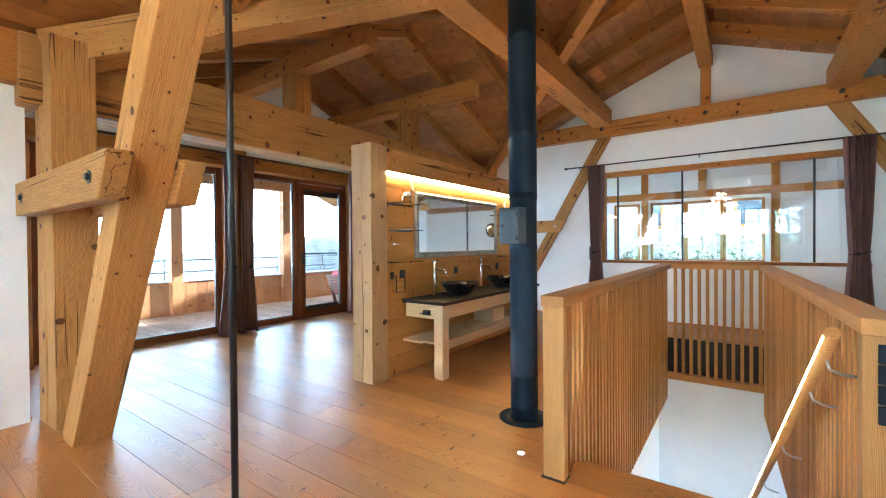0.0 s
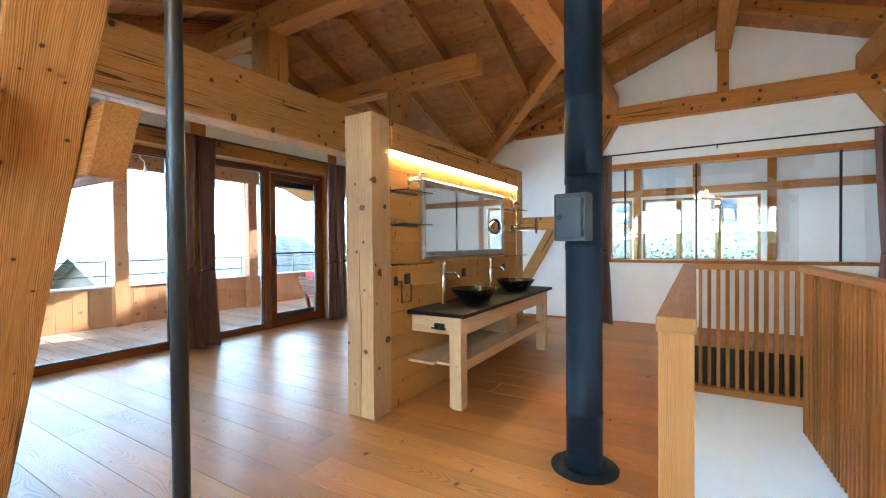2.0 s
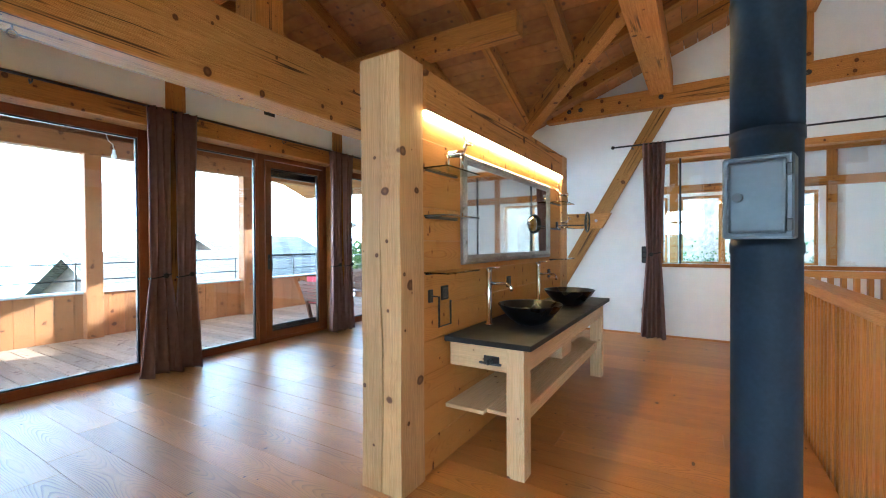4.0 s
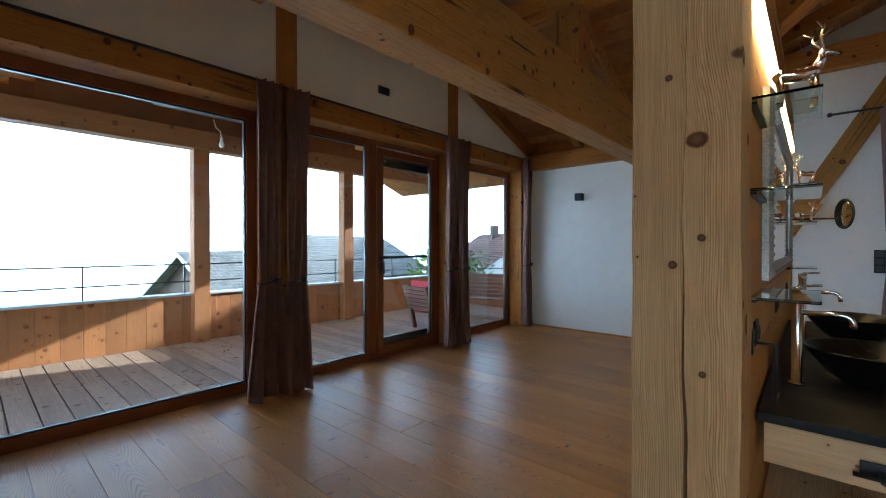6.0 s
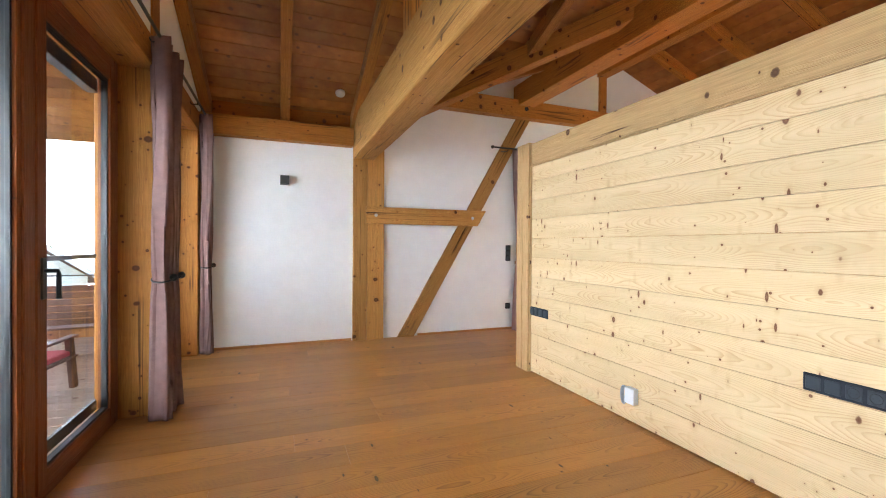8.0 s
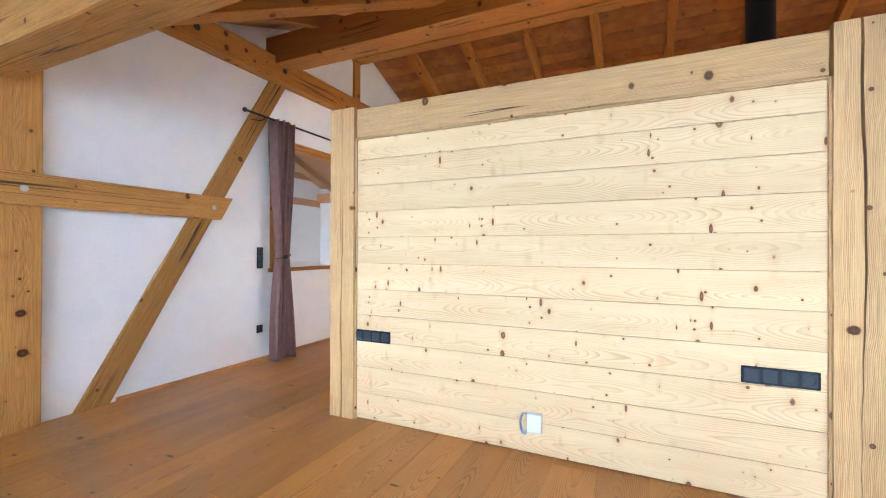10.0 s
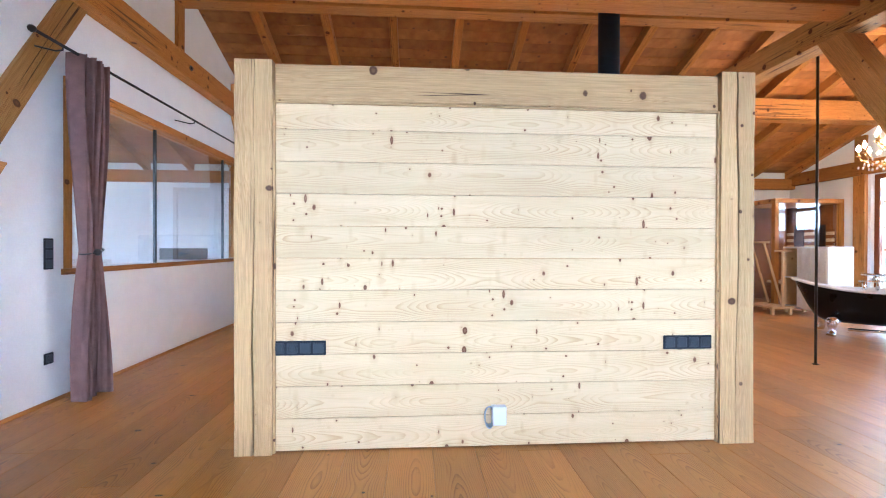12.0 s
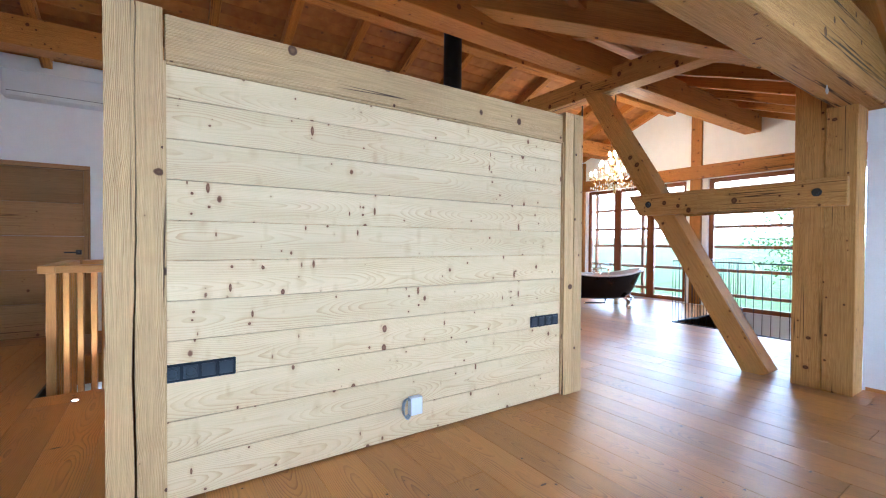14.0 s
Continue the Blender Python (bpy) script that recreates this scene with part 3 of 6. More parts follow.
framing("king_post", (RX, FY, 3.24), (RX, FY, 4.05), 0.13, 0.17, "short spruce king post in the gable")
clamp_n = thing("cross_bar", "short spruce bar bolted across post and brace", "beam", (-3.0, NY, 1.45), kind="structure")
bm = box_bm(-3.80, -2.22, NY - 0.105, NY - 0.045, 1.45, 1.66)
for v in bm.verts:
    if v.co.x > -2.5:
        v.co.x += (v.co.z - 1.555) * 0.58
bmesh.ops.bevel(bm, geom=bm.edges[:], offset=0.004, segments=1, affect="EDGES")
part("bar", bm, HEWN, clamp_n)
def stud(parent, place, way, r=0.02, name="bolt", mat=None, label="", proud=0.018):
    """A bolt head on its washer."""
    p, w = Vector(place), Vector(way).normalized()
    bm = tube_bm([p - w * 0.004, p + w * 0.004], r * 1.4, 14)
    tube_bm([p + w * 0.003, p + w * proud], r * 0.75, 6, bm=bm)
    return part(name, bm, mat or BLACK, parent, label)


for bx in (-3.68, -2.36):
    stud(clamp_n, (bx, NY - 0.105, 1.555), (0, -1, 0), 0.015, mat=STEEL)

# south truss: free-standing post, brace and a pair of clamped bars
framing("corner_post", (-3.55, 1.265, 0.0), (-3.55, 1.265, 2.70), 0.20, 0.25, "hewn spruce corner post with long cracks", HEWN, 0.006)
framing("corner_post", (-3.745, 1.265, 0.0), (-3.745, 1.265, 2.26), 0.19, 0.26, "hewn spruce corner post with long cracks", HEWN, 0.006)
framing("free_brace", (-3.20, 1.24, -0.02), (-1.37, 1.24, 3.08), 0.20, 0.21, "free-standing slanting hewn spruce brace", HEWN, 0.006)
timber("tie_beam", (-3.2, 1.24, 3.14), (2.9, 1.24, 3.14), 0.22, 0.26, HEWN, "hewn spruce tie beam across the room", "timber", rough=0.005)
clamp_s = thing("cross_bar", "pair of spruce bars bolted round post and brace", "beam", (-2.9, 1.24, 1.48), kind="structure")
for y0, y1 in ((1.02, 1.13), (1.35, 1.46)):
    bm = box_bm(-3.80, -2.05, y0, y1, 1.475, 1.70)
    for v in bm.verts:
        if v.co.x > -2.5:
            v.co.x += (v.co.z - 1.59) * 0.58
    bmesh.ops.bevel(bm, geom=bm.edges[:], offset=0.006, segments=1, affect="EDGES")
    part("bar", bm, HEWN, clamp_s)
for bx in (-3.62, -2.22):
    stud(clamp_s, (bx, 1.46, 1.59), (0, 1, 0), 0.024)
    stud(clamp_s, (bx, 1.02, 1.59), (0, -1, 0), 0.024)

# ---------- west window wall ----------
def upright(name, x0, x1, y0, y1, z0, z1, mat, label="", rough=0.004, parent=None, bevel=0.010, category="post"):
    cx, cy = (x0 + x1) / 2, (y0 + y1) / 2
    return timber(name, (cx, cy, z0), (cx, cy, z1), y1 - y0, x1 - x0, mat, label, category, parent=parent, up=(1, 0, 0), rough=rough, bevel=bevel)


timber("window_lintel", (-5.76, BS, 2.482), (-5.76, NY - 0.002, 2.482), 0.34, 0.20, SPRUCE, "spruce lintel over the balcony windows", "beam", rough=0.003)
for y0, y1 in ((BS, 1.42), (3.47, 3.80), (5.80, 6.04), (7.46, NY - 0.002)):
    upright("window_post", -5.94, WX + 0.004, y0, y1, 0.0, 2.382, SPRUCE, "knotty spruce post between the balcony windows", rough=0.002)
for py in (3.635, 5.83):
    upright("gable_post", WX - 0.1, WX + 0.012, py - 0.095, py + 0.095, 2.584, z_bay(py) - RD - 0.02, SPRUCE, "dark spruce post in the gable plaster", rough=0.002)


def bar(parent, x0, x1, y0, y1, z0, z1, mat, name="frame_bar", label="", bevel=0.004):
    """A straight frame member with the grain along its longest side."""
    size = (x1 - x0, y1 - y0, z1 - z0)
    c = ((x0 + x1) / 2, (y0 + y1) / 2, (z0 + z1) / 2)
    k = size.index(max(size))
    if k == 0:
        return timber(name, (x0, c[1], c[2]), (x1, c[1], c[2]), size[1], size[2], mat, label, parent=parent, bevel=bevel)
    if k == 1:
        return timber(name, (c[0], y0, c[2]), (c[0], y1, c[2]), size[0], size[2], mat, label, parent=parent, bevel=bevel)
    return timber(name, (c[0], c[1], z0), (c[0], c[1], z1), size[1], size[0], mat, label, parent=parent, up=(1, 0, 0), bevel=bevel)


def pane(parent, x0, x1, y0, y1, z0, z1, name="pane", mat=None):
    ob = part(name, box_bm(x0, x1, y0, y1, z0, z1), mat or GLASS, parent)
    ob.visible_shadow = False
    return ob


def sash_x(parent, x, y0, y1, z0, z1, w=0.085, d=0.07, mat=None, gasket=True):
    """A glazed leaf in a plane of constant x."""
    mat = mat or LARCH
    bar(parent, x - d / 2, x + d / 2, y0, y0 + w, z0, z1, mat, "stile")
    bar(parent, x - d / 2, x + d / 2, y1 - w, y1, z0, z1, mat, "stile")
    bar(parent, x - d / 2 + 0.002, x + d / 2 - 0.002, y0 + w, y1 - w, z0, z0 + w, mat, "rail")
    bar(parent, x - d / 2 + 0.002, x + d / 2 - 0.002, y0 + w, y1 - w, z1 - w, z1, mat, "rail")
    if gasket:
        g = 0.014
        for a in ((y0 + w, y0 + w + g, z0 + w, z1 - w), (y1 - w - g, y1 - w, z0 + w, z1 - w), (y0 + w, y1 - w, z0 + w, z0 + w + g), (y0 + w, y1 - w, z1 - w - g, z1 - w)):
            part("gasket", box_bm(x - 0.02, x + 0.02, *a), BLACK, parent)
    pane(parent, x - 0.006, x + 0.006, y0 + w + 0.002, y1 - w - 0.002, z0 + w + 0.002, z1 - w - 0.002)


def sash_y(parent, y, x0, x1, z0, z1, w=0.07, d=0.07, mat=None):
    """A glazed leaf in a plane of constant y."""
    mat = mat or LARCH
    bar(parent, x0, x0 + w, y - d / 2, y + d / 2, z0, z1, mat, "stile")
    bar(parent, x1 - w, x1, y - d / 2, y + d / 2, z0, z1, mat, "stile")
    bar(parent, x0 + w, x1 - w, y - d / 2 + 0.002, y + d / 2 - 0.002, z0, z0 + w, mat, "rail")
    bar(parent, x0 + w, x1 - w, y - d / 2 + 0.002, y + d / 2 - 0.002, z1 - w, z1, mat, "rail")
    pane(parent, x0 + w + 0.002, x1 - w - 0.002, y - 0.006, y + 0.006, z0 + w + 0.002, z1 - w - 0.002)


win1 = thing("window_1", "large fixed balcony window in a reddish larch frame", "window", (GX, 2.47, 0), kind="structure")
sash_x(win1, GX, 1.42, 3.47, 0.0, 2.38, 0.085)
win2 = thing("window_2", "glazed balcony door pair in reddish larch frames", "window", (GX, 4.8, 0), kind="structure")
sash_x(win2, GX, 3.80, 4.73, 0.0, 2.38, 0.075)
bar(win2, GX - 0.06, GX + 0.045, 4.685, 4.775, 0.0, 2.38, LARCH, "mullion")
for a in ((5.74, 5.80, 0.0, 2.38), ):
    bar(win2, GX - 0.06, GX + 0.04, a[0], a[1], a[2], a[3], LARCH, "jamb")
bar(win2, GX - 0.06, GX + 0.04, 4.78, 5.74, 2.32, 2.38, LARCH, "head")
bar(win2, GX - 0.06, GX + 0.04, 4.78, 5.74, 0.0, 0.045, LARCH, "threshold")
door_leaf = thing("door_1", "narrow glazed balcony door with a black lever handle", "door", (GX, 5.25, 0), kind="structure")
sash_x(door_leaf, GX + 0.012, 4.785, 5.735, 0.05, 2.31, 0.085)
bm = box_bm(GX + 0.047, GX + 0.058, 4.805, 4.845, 0.93, 1.12, 0.004)
tube_bm([(GX + 0.055, 4.825, 1.06), (GX + 0.105, 4.825, 1.06), (GX + 0.108, 4.825, 1.04), (GX + 0.108, 4.825, 0.93)], 0.010, 10, bm=bm)
part("handle", bm, BLACK, door_leaf, "black metal lever handle")
part("blind_box", box_bm(GX - 0.09, GX - 0.03, 4.86, 5.66, 2.13, 2.22, 0.005), BLACK, door_leaf, "dark insect screen cassette")
part("screen_rail", box_bm(GX - 0.05, GX - 0.035, 4.87, 5.65, 1.095, 1.12), BLACK, door_leaf)
part("screen_rail", box_bm(GX - 0.05, GX - 0.035, 4.87, 5.65, 0.135, 0.20), BLACK, door_leaf)
win3 = thing("window_3", "fixed balcony window beside the corner in a larch frame", "window", (GX, 6.75, 0), kind="structure")
sash_x(win3, GX, 6.04, 7.46, 0.0, 2.38, 0.085)

# inner window to the north room: one long pane in a spruce frame
win4 = thing("window_4", "long frameless inner window over a spruce sill", "window", (0, NY + 0.08, NWZ0), kind="structure")
bar(win4, NWX0 - 0.02, NWX1 + 0.02, NY - 0.03, NY + 0.17, NWZ0 - 0.045, NWZ0, SPRUCE, "window_sill")
bar(win4, NWX0, NWX1, NY - 0.006, NY + 0.166, NWZ1 - 0.075, NWZ1, SPRUCE, "head")
bar(win4, NWX1 - 0.10, NWX1, NY - 0.004, NY + 0.164, NWZ0, NWZ1 - 0.076, SPRUCE, "jamb")
bar(win4, NWX0, NWX0 + 0.08, NY - 0.004, NY + 0.164, NWZ0, NWZ1 - 0.076, SPRUCE, "jamb")
for a, b in ((NWX0 + 0.08, -0.42), (-0.40, 1.10), (1.12, NWX1 - 0.10)):
    pane(win4, a, b, NY + 0.06, NY + 0.072, NWZ0, NWZ1 - 0.076, mat=INNERGLASS)
for x in (-1.34, -0.41, 1.11):
    part("glazing_bar", box_bm(x - 0.012, x + 0.012, NY + 0.05, NY + 0.082, NWZ0, NWZ1 - 0.076), BLACK, win4)

# south windows: tall larch frames
win5 = thing("window_5", "tall larch-framed window doors behind the bath", "window", (0.75, SY - 0.1, 0), kind="structure")
for a, b in ((-0.42, 0.36), (0.36, 1.16), (1.16, 1.95)):
    sash_y(win5, SY - 0.1, a, b, 0.0, 2.44, 0.08)
win6 = thing("window_6", "wide larch-framed window over the floor opening", "window", (-2.2, SY - 0.1, 0), kind="structure")
for a, b in ((-3.70, -2.26), (-2.26, -0.82)):
    sash_y(win6, SY - 0.1, a, b, -0.06, 2.44, 0.08)
timber("gable_beam", (-3.85, SY + 0.02, 2.575), (3.57, SY + 0.02, 2.575), 0.12, 0.25, SPRUCE, "long spruce beam across the south gable", "beam")
for px in (-0.62, 2.10):
    upright("gable_post", px - 0.10, px + 0.10, SY - 0.02, SY + 0.07, 0.0, 2.448, SPRUCE, "spruce post between the south windows", rough=0.002)
    upright("gable_post", px - 0.10, px + 0.10, SY - 0.02, SY + 0.05, 2.702, z_main(px) - RD - 0.02, SPRUCE, "spruce post in the south gable", rough=0.002)
sun_slats = thing("sun_screen", "horizontal larch slats outside the south windows", "screen", (-1, SY - 0.5, 0), kind="structure")
for z in (-0.28, 0.18, 0.66, 1.12, 1.52, 1.98):
    bar(sun_slats, -3.9, 2.1, SY - 0.50, SY - 0.42, z - 0.03, z + 0.03, LARCH, "slat")
for x in (-3.85, -2.3, -0.62, 0.8, 2.05):
    bar(sun_slats, x - 0.03, x + 0.03, SY - 0.58, SY - 0.505, -3.0, 2.7, LARCH, "post")

# ---------- stairwell ----------
VX0, VX1, VY0, VY1 = -0.545, 0.80, 2.78, 6.48      # stair opening
DX0, DX1, DY0, DY1 = -3.85, -1.45, -2.95, -0.55   # opening by the south windows
boxes("floor", [(-5.95, -3.85, BS - 0.25, 12.0, -0.30, -0.016), (-3.85, VX0, DY1, 12.0, -0.30, -0.016), (DX1, VX0, SY, DY1, -0.30, -0.016), (VX0, VX1, SY, VY0, -0.30, -0.016), (VX0, VX1, VY1 + 0.12, 12.0, -0.30, -0.016), (VX1, 3.8, SY, 12.0, -0.30, -0.016)],
      OAK, "wide oiled oak floor boards", "floor")
floor = bpy.data.objects["floor"]
# opening in the east lower wall is made up, to brighten the landing
boxes("lower_walls", [(-0.70, -0.58, 2.3, 6.7, -2.9, -0.31), (-0.7, 3.55, 6.60, 6.72, -2.9, -0.50), (-0.7, 3.55, 2.3, 2.4, -2.9, -0.31), (3.45, 3.55, 2.4, 3.4, -2.9, -0.31), (3.45, 3.55, 5.6, 6.6, -2.9, -0.31), (3.45, 3.55, 3.4, 5.6, -2.9, -1.65), (3.45, 3.55, 3.4, 5.6, -0.8, -0.31)], PLASTER, "white plastered walls of the lower flight, with an added unseen opening", "wall")
boxes("lower_landing", [(-0.7, 3.55, 2.3, 6.7, -2.95, -2.88)], plain("pale_blue_grey_floor", (0.84, 0.86, 0.90), 0.5, speck=0.04), "pale blue-grey floor at the foot of the stairs", "floor")
boxes("lower_floor", [(-4.0, -0.9, -3.2, 0.2, -3.05, -2.95), (-4.0, -0.9, -0.09, 0.05, -2.95, -0.31), (-1.14, -1.0, -3.0, -0.1, -2.95, -0.31)], PLASTER, "pale floor and walls of the storey below", "floor")
stair = thing("staircase", "oak staircase going down between slatted walls", "stairs", (0.07, 2.6, -0.2), kind="structure")
bar(stair, -0.42, 0.63, 2.50, VY0, -0.03, 0.003, OAK, "tread")
for k in range(1, 15):
    yk, zk = VY0 - 0.25 + 0.25 * k, -0.19 * k
    bar(stair, -0.40, 0.62, yk - 0.03, yk + 0.25, zk - 0.04, zk, OAK, "tread")
    bar(stair, -0.40, 0.62, yk - 0.02, yk, zk, zk + 0.15, OAK, "riser")

def slat_wall(name, x0, x1, y0, y1, label):
    """Slatted balustrade along y, with end post and cap; slats hang below the floor edge."""
    t = thing(name, label, "balustrade", ((x0 + x1) / 2, y0, 0), kind="structure")
    bar(t, x0 - 0.005, x1 + 0.005, y0, y0 + 0.06, 0.0, 0.915, SLAT, "end_post")
    bar(t, x0 - 0.012, x1 + 0.012, y0 - 0.012, y1, 0.915, 0.975, SLAT, "cap", bevel=0.006)
    part("foot_strip", box_bm(x0 - 0.012, x1 + 0.012, y0 - 0.012, y0 + 0.07, 0.0, 0.008), BLACK, t)
    first = timber("slat", ((x0 + x1) / 2, y0 + 0.115, -0.75), ((x0 + x1) / 2, y0 + 0.115, 0.914), 0.036, 0.055, SLAT, parent=t, up=(1, 0, 0), bevel=0.003)
    y = y0 + 0.115 + 0.083
    while y < y1 - 0.02:
        ob = new("slat", first.data)
        ob.parent, ob.matrix_parent_inverse = t, first.matrix_parent_inverse.copy()
        m = first.matrix_basis.copy()
        m.translation.y = y
        ob.matrix_basis = m
        y += 0.083
    return t


slat_wall("slatted_balustrade", -0.53, -0.425, 2.49, 6.48, "beech slatted balustrade along the stair opening")
right_rail = slat_wall("slatted_balustrade", 0.69, 0.795, 2.45, 6.46, "beech slatted balustrade with a lit handrail")
part("switch_board", box_bm(0.80, 1.09, 2.44, 2.52, 0.0, 0.93, 0.003), SLAT, right_rail, "flat beech end panel carrying switches")
for k in range(4):
    part("switch", box_bm(0.725, 0.795, 2.440, 2.4495, 0.60 + 0.072 * k, 0.668 + 0.072 * k, 0.003), SOCKET, right_rail, "anthracite switch")
right_rail.matrix_basis = right_rail.matrix_basis @ pose(0, 0, 0, 0, 0, 2.6)
north_rail = thing("slatted_balustrade", "beech balustrade with wide slats across the stairwell head", "balustrade", (0.07, 6.39, 0), kind="structure")
bar(north_rail, -0.53, 0.62, 6.482, 6.582, 0.915, 0.974, SLAT, "cap", bevel=0.006)
for k in range(11):
    x = -0.37 + 0.088 * k
    upright("slat", x - 0.018, x + 0.018, 6.50, 6.56, -0.44, 0.914, SLAT, rough=0, parent=north_rail, bevel=0.003)
bar(north_rail, -0.53, 0.62, 6.485, 6.578, -0.52, -0.44, SLAT, "bottom_rail")
boxes("floor_edge", [(VX0, VX1, VY1 + 0.105, VY1 + 0.12, -0.52, -0.002)], BLACK, "black steel band along the floor edge", "trim")

# handrail with light strip and steel brackets
handrail = thing("handrail", "round oak handrail with a warm light strip on steel brackets", "handrail", (0.5, 2.5, 0.85))
HA, HB = Vector((0.61, 2.46, 0.91)), Vector((0.36, 5.75, -1.60))
part("rail", tube_bm([HA, HB], 0.024, 14), SLAT, handrail)
dn = (HB - HA).normalized()
under = Vector((-1.0, 0, -0.25)) - dn * Vector((-1.0, 0, -0.25)).dot(dn)
under = under.normalized() * 0.022
part("light_strip", tube_bm([HA + under + dn * 0.03, HB + under], 0.005, 8), LED, handrail, "warm glowing light strip")
for f in (0.045, 0.13, 0.35, 0.6, 0.85):
    p = HA.lerp(HB, f)
    part("bracket", tube_bm([p + Vector((0.01, 0, -0.02)), p + Vector((0.02, 0, -0.06)), p + Vector((0.06, 0, -0.075)), p + Vector((0.10, 0, -0.075))], 0.006, 8), STEEL, handrail, "bent steel bracket")

# ---------- flue ----------
flue = thing("stove_flue", "black steel stove flue with a damper box", "flue", (-0.944, 3.146, 0))
FX, FYY = -0.944, 3.146
part("floor_plate", lathe_bm([(0.0, 0.001), (0.18, 0.001), (0.18, 0.006), (0.105, 0.009)], 40, centre=(FX, FYY, 0)), FLUE, flue)
part("pipe", lathe_bm([(0.096, 0.005), (0.096, 0.09), (0.0975, 0.095), (0.096, 0.1), (0.096, 0.30), (0.099, 0.305), (0.099, 0.325), (0.096, 0.33), (0.096, 1.20), (0.0995, 1.205), (0.0995, 1.235), (0.096, 1.24), (0.096, 1.56), (0.101, 1.565), (0.101, 1.60)], 40, centre=(FX, FYY, 0)), FLUE, flue)
part("upper_pipe", lathe_bm([(0.099, 1.60), (0.099, 2.0), (0.1015, 2.005), (0.1015, 2.03), (0.099, 2.035), (0.099, 2.70), (0.103, 2.705), (0.103, 2.73), (0.099, 2.735), (0.099, 4.1)], 40, centre=(FX, FYY, 0)), FLUE, flue)
fm = pose(FX, FYY, 0, 0, 0, -14)
damper = part("damper_box", box_bm(-0.088, 0.088, -0.165, -0.07, 1.25, 1.50, 0.006), DAMPER, flue)
damper.data.transform(fm)
dd = part("damper_door", box_bm(-0.072, 0.072, -0.172, -0.164, 1.265, 1.485, 0.010, segments=2), DAMPER, damper)
dd.data.transform(fm)
dk = part("latch", tube_bm([(-0.045, -0.17, 1.375), (-0.045, -0.185, 1.375)], 0.014, 14), BLACK, damper)
dk.data.transform(fm)
for z in (1.29, 1.45):
    dh = part("hinge", box_bm(0.070, 0.086, -0.178, -0.164, z - 0.018, z + 0.018, 0.003), BLACK, damper)
    dh.data.transform(fm)

pole = thing("ceiling_pole", "thin black steel pole from floor to beam", "pole", (-1.06, 1.094, 0))
part("rod", tube_bm([(-1.06, 1.094, 0.004), (-1.06, 1.094, 3.02)], 0.0118, 12), BLACK, pole)
part("foot", lathe_bm([(0.03, 0.001), (0.03, 0.006), (0.015, 0.012)], 20, centre=(-1.06, 1.094, 0)), BLACK, pole)
SPOTGLOW = glow("spot_glow", (1.0, 0.9, 0.75), 6.0)
for fx, fy in UPLIGHTS:
    spot = thing("floor_spotlight", "small round white floor spotlight", "spotlight", (fx, fy, 0))
    part("ring", lathe_bm([(0.018, 0.003), (0.025, 0.004), (0.027, 0.001)], 24, centre=(fx, fy, 0)), BLACK, spot)
    part("lens", lathe_bm([(0.0, 0.0032), (0.0178, 0.0030), (0.0178, 0.0005)], 24, centre=(fx, fy, 0)), SPOTGLOW, spot, "glowing lens")

# ---------- partition wall ----------
PX0, PX1, PYS, PYN, PH = -2.60, -2.30, 3.04, 6.00, 2.15
BWX, BEX = -2.572, -2.368      # faces of the boards to the bed side and to the bath side
partition = thing("partition_wall", "free-standing spruce partition with hewn posts and horizontal boards", "partition", (-2.46, 4.52, 0))


def split_post(x0, x1, y0, y1, z0, z1, seed, parent, mat, xc=None):
    """A hewn post with wandering shakes: quarters of uneven width, grain upright. xc: where the shake of the narrow face runs."""
    def wander(k, z):
        return 0.018 * noise.noise((k, seed, z * 1.1)) + 0.005 * noise.noise((k + 3, seed, z * 6))
    def gap(k, z):
        return max(0.0006, 0.0030 + 0.0060 * noise.noise((k + 7, seed, z * 0.9)))
    for hx, hy in ((0, 0), (0, 1), (1, 0), (1, 1)):
        bm = bmesh.new()
        n, rings = 44, []
        for k in range(n + 1):
            z = (z1 - z0) * k / n
            cx, cy = (xc or (x0 + x1) / 2) + wander(20, z), (y0 + y1) / 2 + wander(0, z)
            gx, gy = gap(20, z), gap(0, z) if hx == 0 else 0.0003
            e = [0.005 * noise.noise((q, seed, z * 2.0)) + 0.0022 * noise.noise((q, seed, z * 11)) for q in (11, 13, 17, 19)]
            xa, xb = (x0 + e[0], cx - gx) if hx == 0 else (cx + gx, x1 + e[3])
            ya, yb = (y0 + e[1], cy - gy) if hy == 0 else (cy + gy, y1 + e[2])
            # local x runs upwards, so that the grain does too
            rings.append([bm.verts.new((z, px - x0, py - y0)) for px, py in ((xa, ya), (xb, ya), (xb, yb), (xa, yb))])
        for p, q in zip(rings, rings[1:]):
            for i in range(4):
                bm.faces.new((p[i], p[(i + 1) % 4], q[(i + 1) % 4], q[i]))
        bm.faces.new(rings[0][::-1])
        bm.faces.new(rings[-1])
        es = [e for e in bm.edges if abs(e.verts[0].co.x - e.verts[1].co.x) > 0.01 and e.calc_face_angle(0) > 1.0]
        bmesh.ops.bevel(bm, geom=es, offset=0.003, segments=1, affect="EDGES", profile=0.5)
        ob = new("post", mesh_of("post", bm, mat))
        ob.parent = parent
        ob.matrix_parent_inverse = parent.matrix_basis.inverted()
        ob.matrix_basis = Matrix(((0, 1, 0, x0), (0, 0, 1, y0), (1, 0, 0, z0), (0, 0, 0, 1)))


